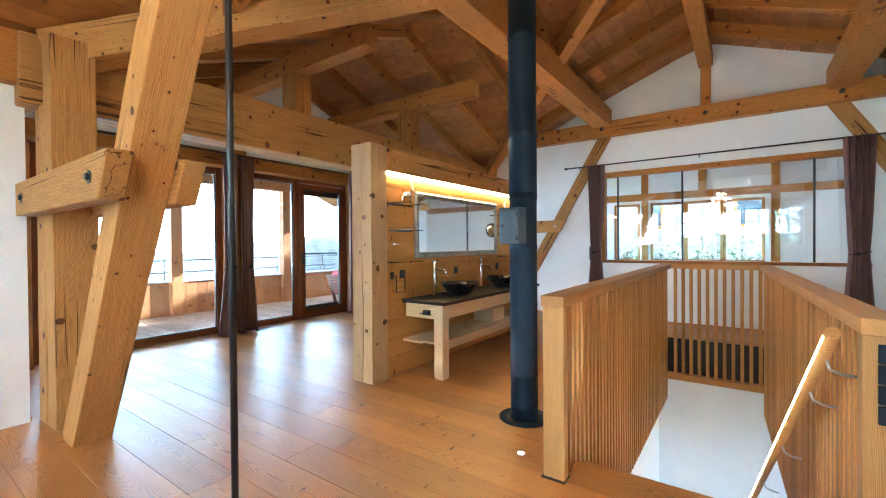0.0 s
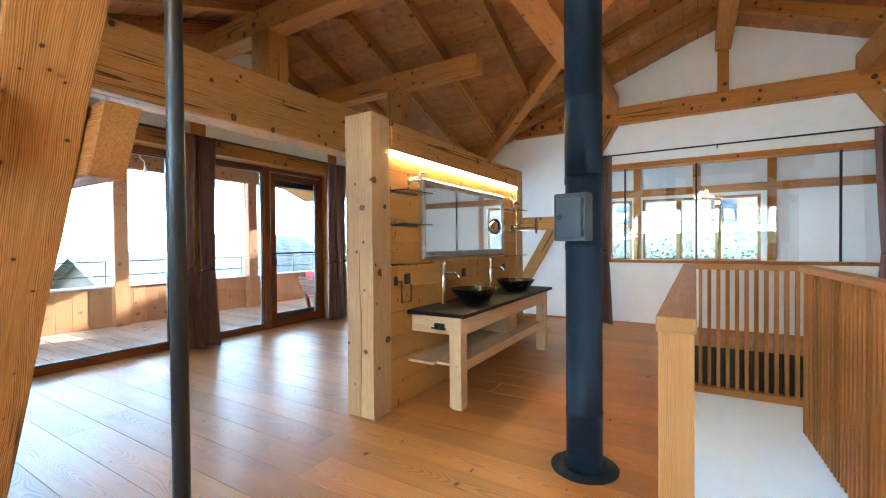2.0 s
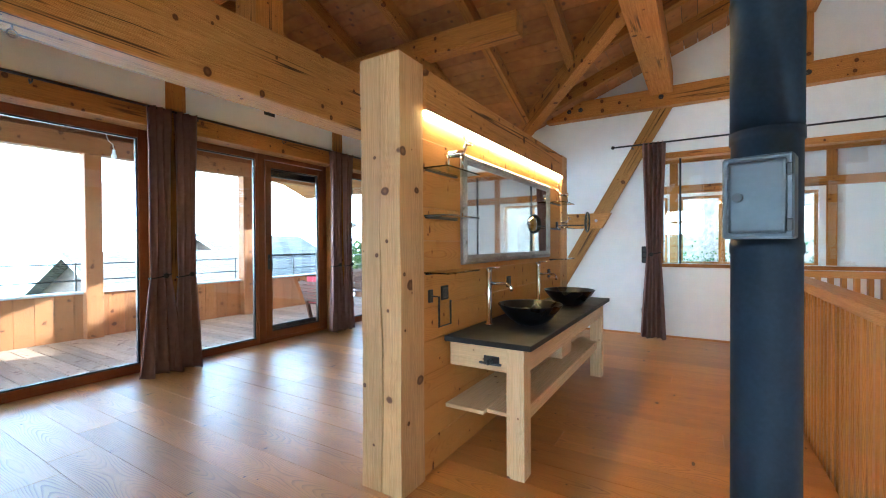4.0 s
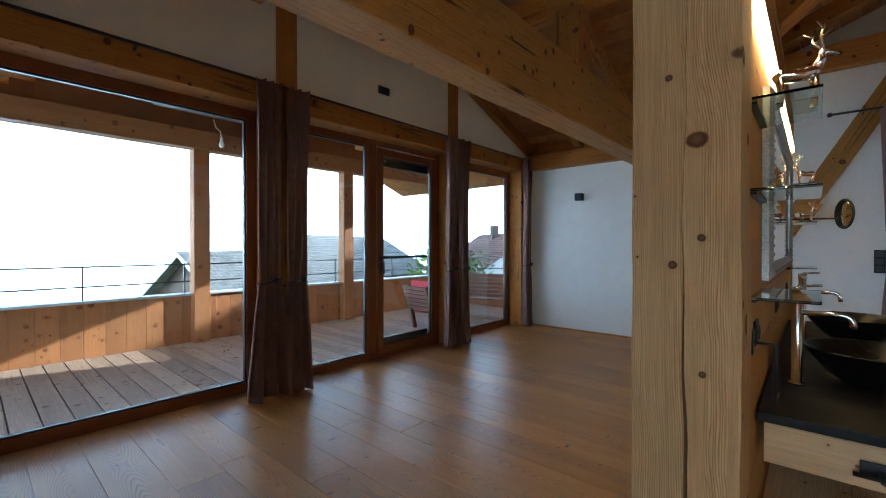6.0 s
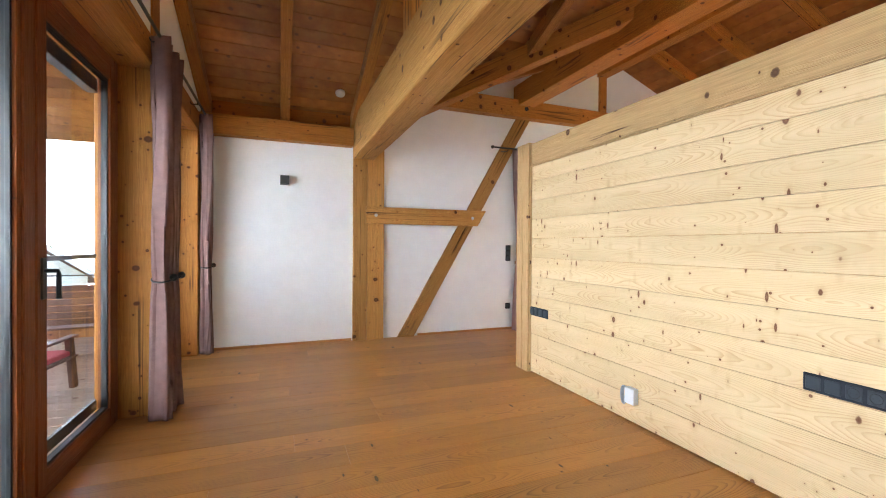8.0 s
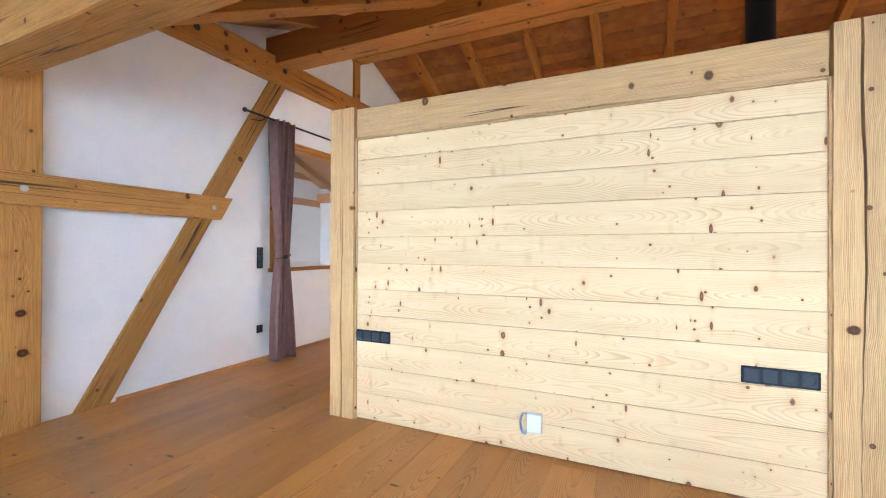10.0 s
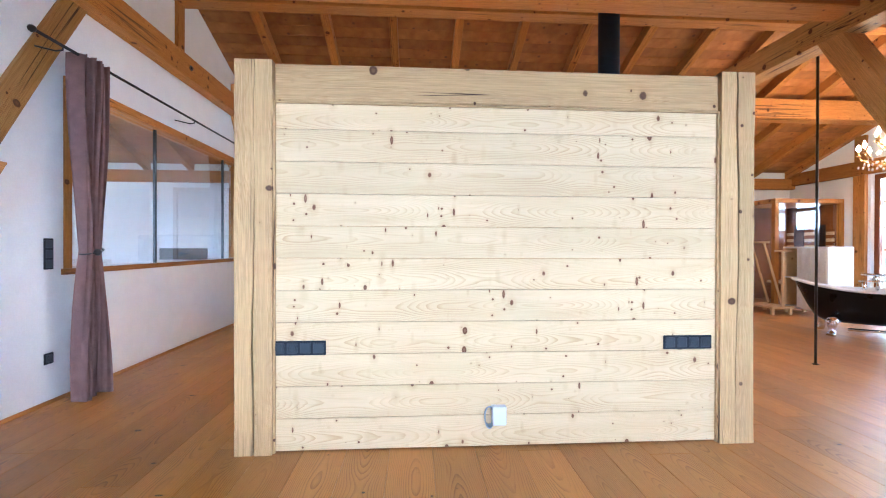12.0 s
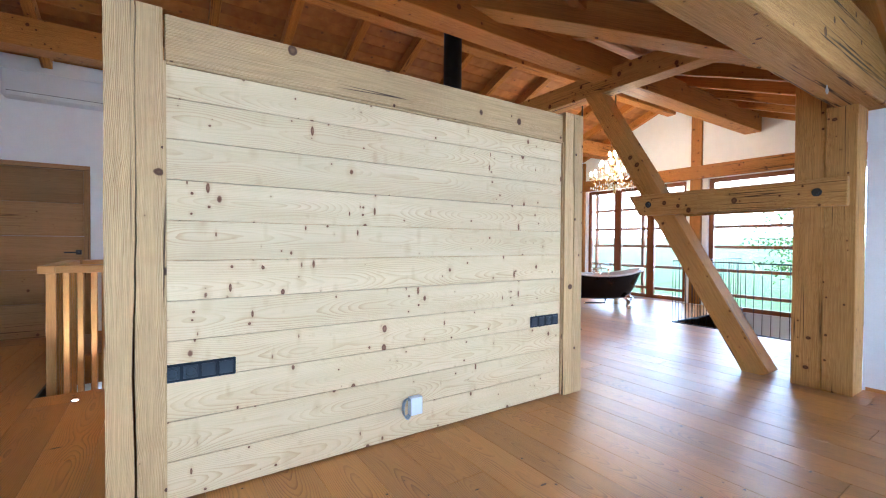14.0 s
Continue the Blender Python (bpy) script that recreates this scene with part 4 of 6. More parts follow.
split_post(PX0 - 0.005, -2.358, PYS, PYS + 0.20, 0, PH + 0.02, 1.3, partition, PALE, -2.48)
split_post(PX0 - 0.005, -2.352, PYN - 0.20, PYN, 0, PH + 0.01, 8.1, partition, PALE, -2.47)
timber("top_rail", (-2.52, PYS + 0.205, PH - 0.10), (-2.52, PYN - 0.205, PH - 0.10), 0.12, 0.205, PALE, parent=partition, rough=0.004, bevel=0.008)
timber("top_rail", (-2.40, PYS + 0.205, PH - 0.102), (-2.40, PYN - 0.205, PH - 0.102), 0.118, 0.202, ORANGEPOST, parent=partition, rough=0.004, bevel=0.008)
z = 0.008
PB0, PB1 = PYS + 0.198, PYN - 0.198
BH = 0.1785
while z < PH - 0.22:
    h = min(BH, PH - 0.205 - z)
    for nm, xc, wd in (("board", BWX + 0.011, PANEL), ("board", BEX - 0.011, ORANGEBOARD)):
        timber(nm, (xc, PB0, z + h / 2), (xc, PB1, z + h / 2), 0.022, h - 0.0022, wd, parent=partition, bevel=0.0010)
    z += BH
for y0, y1 in ((PB0, PB0 + 0.014), (PB1 - 0.014, PB1)):
    bar(partition, BWX - 0.014, BWX, y0, y1, 0.0, PH - 0.205, PALE, "bead", bevel=0.002)
bar(partition, BWX - 0.014, BWX, PB0 + 0.014, PB1 - 0.014, PH - 0.217, PH - 0.205, PALE, "bead", bevel=0.002)


def socket_row(name, place, way, along, kinds, label, vertical=False):
    """Switch and socket inserts in one frame. way: out of the wall; along: the row's direction."""
    p, w, u = Vector(place), Vector(way), Vector(along)
    up = w.cross(u) if vertical else Vector((0, 0, 1))
    n = len(kinds)
    t = thing(name, label, "socket", place)
    m = Matrix((u, w, u.cross(w))).transposed().to_4x4()
    m.translation = p
    L = 0.0715
    bm = box_bm(-0.0405, L * (n - 1) + 0.0405, 0.0, 0.008, -0.0405, 0.0405, 0.004)
    part("frame", bm, SOCKET, t).data.transform(m)
    for k, kind in enumerate(kinds):
        bm = box_bm(k * L - 0.029, k * L + 0.029, 0.008, 0.012, -0.029, 0.029, 0.003)
        if kind == "switch":
            part("rocker", bm, INSERT, t).data.transform(m)
        else:
            ins = part("outlet", bm, INSERT, t)
            ins.data.transform(m)
            ring = bmesh.new()
            pts = [(k * L + 0.0205 * math.cos(a), 0.0125, 0.0205 * math.sin(a)) for a in (i * math.tau / 20 for i in range(21))]
            tube_bm(pts, 0.0016, 6, bm=ring, caps=False)
            for s in (-0.0095, 0.0095):
                tube_bm([(k * L + s, 0.0118, 0), (k * L + s, 0.0128, 0)], 0.003, 8, bm=ring)
            part("contacts", ring, BLACK, ins).data.transform(m)
    return t


socket_row("socket_panel", (BWX, 5.77, 0.58), (-1, 0, 0), (0, -1, 0), ["outlet", "outlet", "switch", "switch"], "black four-gang socket and switch panel on the boards")
socket_row("socket_panel", (BWX, 3.53, 0.59), (-1, 0, 0), (0, -1, 0), ["switch", "switch", "outlet", "outlet"], "black four-gang switch and socket panel on the boards")
socket_row("wall_switch", (-1.752, NY, 1.155), (0, -1, 0), (0, 0, -1), ["switch", "switch", "switch"], "black three-gang switch column on white plaster")
socket_row("wall_socket", (-1.752, NY, 0.33), (0, -1, 0), (1, 0, 0), ["outlet"], "single black socket low on white plaster")

cable_box = thing("cable_box", "small white junction box with a coiled grey cable", "junction box", (BWX - 0.03, 4.56, 0.17))
part("box", box_bm(BWX - 0.045, BWX - 0.002, 4.505, 4.585, 0.14, 0.245, 0.006, segments=2), WHITEP, cable_box)
coil = bmesh.new()
for k in range(4):
    pts = [(BWX - 0.012 - 0.008 * k, 4.60 + 0.026 * math.cos(a), 0.185 + (0.05 + 0.004 * k) * math.sin(a)) for a in (i * math.tau / 24 for i in range(25))]
    tube_bm(pts, 0.0035, 6, bm=coil, caps=False)
part("cable", coil, plain("grey_cable", (0.33, 0.38, 0.45), 0.5), cable_box, "coiled grey cable")

# light strip under the top rail, bath side
led = thing("led_strip", "warm light strip under the partition's top rail", "light strip", (BEX + 0.02, 4.45, 1.93))
part("profile", box_bm(BEX + 0.001, BEX + 0.030, 3.245, 5.79, 1.935, 1.943), STEEL, led)
part("diffuser", box_bm(BEX + 0.003, BEX + 0.028, 3.25, 5.785, 1.912, 1.934), LED, led, "glowing warm diffuser")

# ---------- vanity ----------
CT = 0.72
vanity = thing("vanity_table", "pale spruce wash table with a drawer apron and lower shelf", "washstand", (-2.1, 4.53, 0))
LX0, LX1, LY0, LY1 = -2.345, -1.90, 3.48, 5.58
for x0 in (LX1 - 0.10,):
    for y0 in (LY0, LY1 - 0.10):
        upright("leg", x0, x0 + 0.10, y0, y0 + 0.10, 0.0, CT - 0.028, RAW, rough=0, parent=vanity, bevel=0.004)
bar(vanity, LX0, LX1 - 0.10, LY0 + 0.006, LY0 + 0.035, CT - 0.165, CT - 0.028, RAW, "apron")
bar(vanity, LX0, LX1 - 0.10, LY1 - 0.035, LY1 - 0.006, CT - 0.165, CT - 0.028, RAW, "apron")
bar(vanity, LX1 - 0.035, LX1 - 0.006, LY0 + 0.10, LY1 - 0.10, CT - 0.165, CT - 0.028, RAW, "apron")
bar(vanity, LX0 + 0.002, LX0 + 0.03, LY0 + 0.04, LY1 - 0.04, CT - 0.165, CT - 0.028, RAW, "apron")
bar(vanity, LX0 - 0.018, LX0 + 0.22, LY0 - 0.02, LY1 + 0.0, 0.315, 0.337, RAW, "shelf_board")
bar(vanity, LX0 + 0.223, LX1 - 0.035, LY0 + 0.02, LY1 - 0.02, 0.315, 0.337, RAW, "shelf_board")
bar(vanity, LX1 - 0.07, LX1 - 0.04, LY0 + 0.10, LY1 - 0.10, 0.255, 0.314, RAW, "shelf_rail")
bar(vanity, LX0 + 0.03, LX0 + 0.30, 4.70, 4.98, 0.338, 0.50, RAW, "trap_cover", "pale box hiding the waste pipe")
top = part("worktop", box_bm(LX0 - 0.015, LX1 + 0.05, LY0 - 0.035, LY1 + 0.035, CT - 0.027, CT + 0.003, 0.004, segments=2), SLATE, vanity, "black stone worktop")
hb = box_bm(-2.13, -2.04, LY0 - 0.001, LY0 + 0.006, 0.585, 0.635, 0.002)
tube_bm([(-2.085, LY0, 0.61), (-2.085, LY0 - 0.045, 0.605), (-2.085, LY0 - 0.05, 0.625)], 0.009, 8, bm=hb)
tube_bm([(-2.145, LY0 - 0.02, 0.60), (-2.02, LY0 - 0.02, 0.60)], 0.007, 8, bm=hb)
part("hook", hb, BLACK, vanity, "black iron hook")


def wash_basin(x, y):
    t = thing("wash_basin", "round black ceramic bowl on the worktop", "basin", (x, y, CT + 0.003), "basins on the wash table")
    prof = [(0.0, 0.0), (0.075, 0.0), (0.085, 0.004), (0.13, 0.035), (0.175, 0.085), (0.203, 0.125), (0.206, 0.129), (0.203, 0.132), (0.196, 0.128), (0.165, 0.085), (0.12, 0.04), (0.06, 0.018), (0.0, 0.015)]
    part("bowl", lathe_bm(prof, 40, centre=(x, y, CT + 0.003)), BASIN, t)
    part("waste", lathe_bm([(0.0, 0.021), (0.022, 0.021), (0.025, 0.018)], 18, centre=(x, y, CT + 0.003)), CHROME, t, "chrome waste cap")
    return t


def tall_tap(x, y):
    t = thing("basin_tap", "tall slim chrome basin tap", "tap", (x, y, CT + 0.003), "taps on the wash table")
    part("body", lathe_bm([(0.026, 0.001), (0.026, 0.008), (0.017, 0.012), (0.017, 0.33), (0.019, 0.335), (0.019, 0.36), (0.0, 0.362)], 20, centre=(x, y, CT + 0.003)), CHROME, t)
    z = CT + 0.27
    pts = [(x + 0.01, y, z), (x + 0.12, y, z)] + [(x + 0.12 + 0.03 * math.sin(a), y, z - 0.03 + 0.03 * math.cos(a)) for a in (0.4, 0.8, 1.2, 1.57)] + [(x + 0.15, y, z - 0.045)]
    part("spout", tube_bm(pts, 0.0095, 12), CHROME, t)
    part("lever", tube_bm([(x, y, CT + 0.366), (x + 0.07, y, CT + 0.372)], 0.005, 8), CHROME, t)
    return t


for by in (4.02, 4.98):
    wash_basin(-2.06, by)
    tall_tap(-2.275, by - 0.16)

# mirror
mirror = thing("wall_mirror", "wide mirror in an ornate aged silver frame", "mirror", (BEX + 0.02, 4.5, 1.13))
MY0, MY1, MZ0, MZ1 = 3.65, 5.36, 1.115, 1.785
part("glass", box_bm(BEX + 0.012, BEX + 0.018, MY0 + 0.05, MY1 - 0.05, MZ0 + 0.05, MZ1 - 0.05), MIRROR, mirror, "clear mirror glass")
def frame_run(a, b, inward):
    """A moulded frame side between two corners with mitred ends."""
    a, b, w = Vector(a), Vector(b), Vector(inward)
    d = (b - a).normalized()
    bm = bmesh.new()
    prof = [(0.0, 0.002), (0.0, 0.022), (0.012, 0.034), (0.026, 0.028), (0.036, 0.033), (0.050, 0.022), (0.058, 0.020), (0.058, 0.006)]
    ra = [bm.verts.new(a + w * u + d * u + Vector((h, 0, 0))) for u, h in prof]
    rb = [bm.verts.new(b + w * u - d * u + Vector((h, 0, 0))) for u, h in prof]
    for k in range(len(prof) - 1):
        bm.faces.new((ra[k], ra[k + 1], rb[k + 1], rb[k]))
    L = (b - a).length
    for k in range(int(L / 0.03)):
        p = a + d * (0.03 + k * 0.03) + w * 0.020
        if k * 0.03 + 0.06 < L:
            bmesh.ops.create_icosphere(bm, subdivisions=1, radius=0.0085, matrix=Matrix.Translation(p + Vector((0.031, 0, 0))))
    return bm
X = BEX + 0.001
part("frame_side", frame_run((X, MY0, MZ0), (X, MY1, MZ0), (0, 0, 1)), SILVER, mirror)
part("frame_side", frame_run((X, MY0, MZ1), (X, MY1, MZ1), (0, 0, -1)), SILVER, mirror)
part("frame_side", frame_run((X, MY0, MZ0), (X, MY0, MZ1), (0, 1, 0)), SILVER, mirror)
part("frame_side", frame_run((X, MY1, MZ0), (X, MY1, MZ1), (0, -1, 0)), SILVER, mirror)
part("backing", box_bm(BEX + 0.001, BEX + 0.010, MY0 + 0.02, MY1 - 0.02, MZ0 + 0.02, MZ1 - 0.02), BLACK, mirror)

# glass shelves beside the mirror
def glass_shelf(y0, y1, z):
    t = thing("glass_shelf", "narrow clear glass shelf on dark clips", "shelf", (BEX + 0.08, (y0 + y1) / 2, z), "glass shelves beside the mirror")
    ob = part("plate", box_bm(BEX + 0.004, BEX + 0.155, y0, y1, z, z + 0.008, 0.0015), SHELFGLASS, t)
    ob.visible_shadow = False
    part("clip", box_bm(BEX + 0.001, BEX + 0.02, y0 + 0.02, y1 - 0.02, z - 0.008, z - 0.0005), BLACK, t)

for z in (1.085, 1.385, 1.635):
    glass_shelf(3.25, 3.61, z)
    glass_shelf(5.41, 5.78, z)


def deer(x, y, z, s=1.0, turn=0.0):
    """A small standing deer, one mesh."""
    bm = bmesh.new()
    tube_bm([(-0.05, 0, 0.075), (-0.035, 0, 0.082), (0, 0, 0.08), (0.035, 0, 0.085), (0.05, 0, 0.09)], [0.012, 0.02, 0.017, 0.021, 0.012], 10, bm=bm)
    tube_bm([(0.04, 0, 0.09), (0.055, 0, 0.115), (0.06, 0, 0.135)], [0.014, 0.010, 0.009], 8, bm=bm)
    tube_bm([(0.053, 0, 0.137), (0.075, 0, 0.132), (0.092, 0, 0.125)], [0.010, 0.010, 0.005], 8, bm=bm)
    for lx in (-0.038, 0.038):
        for ly in (-0.011, 0.011):
            tube_bm([(lx, ly, 0.075), (lx + 0.004, ly, 0.04), (lx, ly, 0.0)], [0.008, 0.005, 0.006], 6, bm=bm)
    for sy in (-1, 1):
        tube_bm([(0.057, sy * 0.006, 0.145), (0.045, sy * 0.025, 0.175), (0.055, sy * 0.035, 0.215)], [0.004, 0.003, 0.0015], 6, bm=bm)
        tube_bm([(0.047, sy * 0.022, 0.17), (0.072, sy * 0.028, 0.19)], [0.003, 0.0015], 6, bm=bm)
        tube_bm([(0.048, sy * 0.028, 0.188), (0.03, sy * 0.04, 0.205)], [0.003, 0.0015], 6, bm=bm)
    ob = part("deer_figurine", bm, CHROME)
    ob.matrix_basis = pose(x, y, z, 0, 0, turn) @ Matrix.Diagonal((s, s, s, 1))
    return tagged(ob, "small polished silver deer figurine on a glass shelf", "figurine")


deer(-2.27, 3.42, 1.643, 1.05, 20)
deer(-2.27, 5.58, 1.643, 0.95, -160)
deer(-2.27, 5.60, 1.393, 0.7, 30)

# magnifying mirror on an arm
mag = thing("shaving_mirror", "round shaving mirror on a black swivel arm", "mirror", (BEX, 5.66, 1.42))
part("wall_plate", box_bm(BEX + 0.001, BEX + 0.02, 5.79 - 0.16, 5.79 - 0.12, 1.38, 1.46, 0.004), BLACK, mag)
part("arm", tube_bm([(BEX + 0.02, 5.65, 1.42), (BEX + 0.15, 5.68, 1.42), (BEX + 0.26, 5.72, 1.42)], 0.006, 8), BLACK, mag)
mm = pose(BEX + 0.29, 5.73, 1.45, 0, 90, 25)
o = part("rim", tube_bm([(0.095 * math.cos(a), 0.095 * math.sin(a), 0) for a in (i * math.tau / 36 for i in range(37))], 0.008, 8, caps=False), BLACK, mag)
o.data.transform(mm)
o = part("mirror_glass", lathe_bm([(0.0, -0.003), (0.092, -0.003), (0.092, 0.003), (0.0, 0.003)], 36), MIRROR, mag)
o.data.transform(mm)

# paper holder and sockets above the worktop
holder = thing("paper_holder", "black iron toilet paper holder on the boards", "holder", (BEX, 3.38, 0.9))
part("plate", box_bm(BEX + 0.001, BEX + 0.012, 3.29, 3.33, 0.925, 0.995, 0.003), BLACK, holder)
part("wire", tube_bm([(BEX + 0.01, 3.31, 0.96), (BEX + 0.06, 3.31, 0.96), (BEX + 0.06, 3.31, 0.80), (BEX + 0.06, 3.43, 0.80), (BEX + 0.06, 3.43, 0.93)], 0.006, 8), BLACK, holder)
socket_row("wall_socket", (BEX, 3.46, 0.965), (1, 0, 0), (0, -1, 0), ["outlet"], "single black socket above the worktop")
socket_row("wall_socket", (BEX, 4.40, 0.955), (1, 0, 0), (0, 1, 0), ["outlet"], "single black socket above the worktop")
socket_row("wall_socket", (BEX, 5.40, 0.955), (1, 0, 0), (0, 1, 0), ["outlet"], "single black socket above the worktop")

# ---------- curtains and rods ----------
def curtain_panel(parent, axis, centre, z0, z1, ztie, w_top, w_tie, w_bot, pleats, seed, lean=0.0):
    """One gathered panel: a pleated cloth sheet with real thickness, drawn in at the tie."""
    rnd = random.Random(seed)
    ph, cols, rws = rnd.random() * 6, pleats * 10, 46
    bm = bmesh.new()
    def at(u, v, side):
        z = z0 + (z1 - z0) * v
        if z > ztie:
            f = min(1, (z - ztie) / (z1 - ztie))
            w = w_tie + (w_top - w_tie) * f ** 0.75
        else:
            f = min(1, (ztie - z) / (ztie - z0))
            w = w_tie + (w_bot - w_tie) * f ** 0.85
        tight = w_tie / w
        amp = 0.068 * (1 - 0.5 * tight ** 2)
        s = (u - 0.5) * w + lean * (1 - v) ** 1.4 * 0.5
        ang = u * pleats * math.tau + ph + 0.5 * math.sin(3 * v + ph)
        d = amp * math.sin(ang) + 0.014 * math.sin(2.3 * ang + 4 * v) + 0.01 * math.sin(9 * v + 5 * u)
        s += 0.010 * math.sin(2 * ang)
        d += side * 0.0025
        zz = z + (0.012 * math.sin(u * 9 + ph) if v == 0 else 0)
        return (centre[0] + d, centre[1] + s, zz) if axis == "y" else (centre[0] + s, centre[1] + d, zz)
    grids = []
    for side in (-1, 1):
        grids.append([[bm.verts.new(at(i / cols, j / rws, side)) for i in range(cols + 1)] for j in range(rws + 1)])
    for g in grids:
        for j in range(rws):
            for i in range(cols):
                f = bm.faces.new((g[j][i], g[j][i + 1], g[j + 1][i + 1], g[j + 1][i]))
                f.smooth = True
    a, b = grids
    for j in range(rws):
        for i in (0, cols):
            bm.faces.new((a[j][i], a[j + 1][i], b[j + 1][i], b[j][i]))
    for i in range(cols):
        for j in (0, rws):
            bm.faces.new((a[j][i], a[j][i + 1], b[j][i + 1], b[j][i]))
    p = part("panel", bm, CLOTH, parent)
    pts = []
    for k in range(25):
        t = k * math.tau / 24
        e = (0.062 * math.cos(t), (w_tie / 2 + 0.012) * math.sin(t), 0.02 * math.sin(t))
        o = lean * (1 - (ztie - z0) / (z1 - z0)) ** 1.4 * 0.5
        pts.append((centre[0] + e[0], centre[1] + o + e[1], ztie + e[2]) if axis == "y" else (centre[0] + o + e[1], centre[1] + e[0], ztie + e[2]))
    tie = tube_bm(pts, 0.006, 8, caps=False)
    k = pts[1] if axis == "y" else pts[13]
    bmesh.ops.create_icosphere(tie, subdivisions=2, radius=0.026, matrix=Matrix.Translation(k))
    part("tie_back", tie, BLACK, parent, "black cord with a round knob")
    return p


def curtain(axis, x, y, z1, ztie, panels, label, seed):
    t = thing("curtain", label, "curtain", (x, y, 0.015), "mauve curtains")
    for k, (off, wt, wi, wb, pl) in enumerate(panels):
        c = (x, y + off) if axis == "y" else (x + off, y)
        curtain_panel(t, axis, c, 0.015, z1, ztie, wt, wi, wb, pl, seed + k)
    return t


TWO = "mauve cloth curtain pair tied back with black cords"
curtain("y", -5.50, 3.55, 2.55, 0.95, [(-0.12, 0.20, 0.17, 0.38, 3), (0.12, 0.20, 0.15, 0.28, 3)], TWO, 11)
curtain("y", -5.525, 5.84, 2.55, 0.95, [(-0.12, 0.20, 0.13, 0.25, 3), (0.12, 0.19, 0.12, 0.23, 3)], TWO, 21)
curtain("y", -5.52, 7.50, 2.55, 0.95, [(0.0, 0.20, 0.14, 0.22, 4)], "single mauve cloth curtain tied back in the corner", 31)
curtain("x", -1.63, 7.45, 2.53, 1.10, [(0.0, 0.27, 0.15, 0.30, 5)], "single mauve cloth curtain tied back beside the inner window", 41)
curtain("x", 1.50, 7.45, 2.53, 1.10, [(0.0, 0.30, 0.18, 0.32, 5)], "single mauve cloth curtain tied back beside the inner window", 51)


def rod(name, a, b, brackets, wall_way, label, reach):
    a, b = Vector(a), Vector(b)
    t = thing(name, label, "curtain rod", tuple(a))
    part("rod", tube_bm([a, b], 0.011, 12), BLACK, t)
    for p in (a, b):
        bm = bmesh.new()
        bmesh.ops.create_icosphere(bm, subdivisions=2, radius=0.024, matrix=Matrix.Translation(p))
        part("finial", bm, BLACK, t)
    for f in brackets:
        p = a.lerp(b, f)
        w = Vector(wall_way)
        part("bracket", tube_bm([p + Vector((0, 0, -0.012)), p + Vector((0, 0, -0.03)), p + w * 0.05 + Vector((0, 0, -0.035)), p + w * reach], 0.006, 8), BLACK, t)


rod("curtain_rod", (-5.525, 1.6, 2.545), (-5.525, 7.58, 2.545), (0.02, 0.16, 0.30, 0.37, 0.55, 0.68, 0.74, 0.9), (-1, 0, 0), "long black iron curtain rod under the gable", 0.07)
rod("curtain_rod", (-2.12, 7.45, 2.52), (1.78, 7.45, 2.52), (0.06, 0.5, 0.95), (0, 1, 0), "long black iron curtain rod over the inner window", 0.205)

# ---------- small fittings ----------
lampn = thing("wall_lamp", "small black cube wall lamp on plaster", "wall lamp", (-4.74, NY, 1.89))
part("body", box_bm(-4.79, -4.69, NY - 0.105, NY - 0.012, 1.88, 1.98, 0.003), BLACK, lampn)
part("plate", box_bm(-4.78, -4.70, NY - 0.012, NY - 0.001, 1.89, 1.97), BLACK, lampn)
smoke = thing("smoke_detector", "round white smoke detector under the boards", "smoke detector", (-4.16, 7.28, 2.89))
sm = pose(-4.16, 7.26, z_bay(7.26) - 0.002, 158.9, 0, 0)
o = part("housing", lathe_bm([(0.052, 0.0), (0.054, 0.012), (0.05, 0.03), (0.036, 0.04), (0.0, 0.042)], 28), WHITEP, smoke)
o.data.transform(sm)
vent = thing("wall_vent", "small black vent plate in the gable plaster", "vent", (WX, 4.71, 2.85))
part("plate", box_bm(WX + 0.001, WX + 0.012, 4.635, 4.785, 2.81, 2.89, 0.003), BLACK, vent)
for k in range(4):
    part("slat", box_bm(WX + 0.012, WX + 0.016, 4.65, 4.77, 2.822 + 0.016 * k, 2.83 + 0.016 * k), SOCKET, vent)
for bx in (-2.92, -2.72, -2.56, -1.55, -0.1, 1.35):
    stud(bpy.data.objects["tie_beam"], (bx, NY - 0.14, 3.12), (0, -1, 0), 0.022)
eye_hook = thing("ceiling_hook", "small steel eye hook under the main beam", "hook", (-3.82, 2.05, 2.24))
part("eye", tube_bm([(-3.82, 2.05 + 0.018 * math.cos(a), 2.215 + 0.018 * math.sin(a)) for a in (i * math.tau / 16 for i in range(17))], 0.004, 6, caps=False), STEEL, eye_hook)
part("shank", tube_bm([(-3.82, 2.05, 2.232), (-3.82, 2.05, 2.252)], 0.005, 6), STEEL, eye_hook)
boxes("baseboard", [(-5.58, -3.96, NY - 0.012, NY - 0.001, 0.001, 0.028), (-3.10, 2.0, NY - 0.012, NY - 0.001, 0.001, 0.028), (-5.58, -3.85, BS + 0.001, BS + 0.012, 0.001, 0.028), (-3.849, -3.838, SY, BS - 0.01, 0.001, 0.028), (EX - 0.012, EX - 0.001, -0.2, 6.5, 0.001, 0.028)], OAK, "thin oak skirting strip along the walls", "trim")

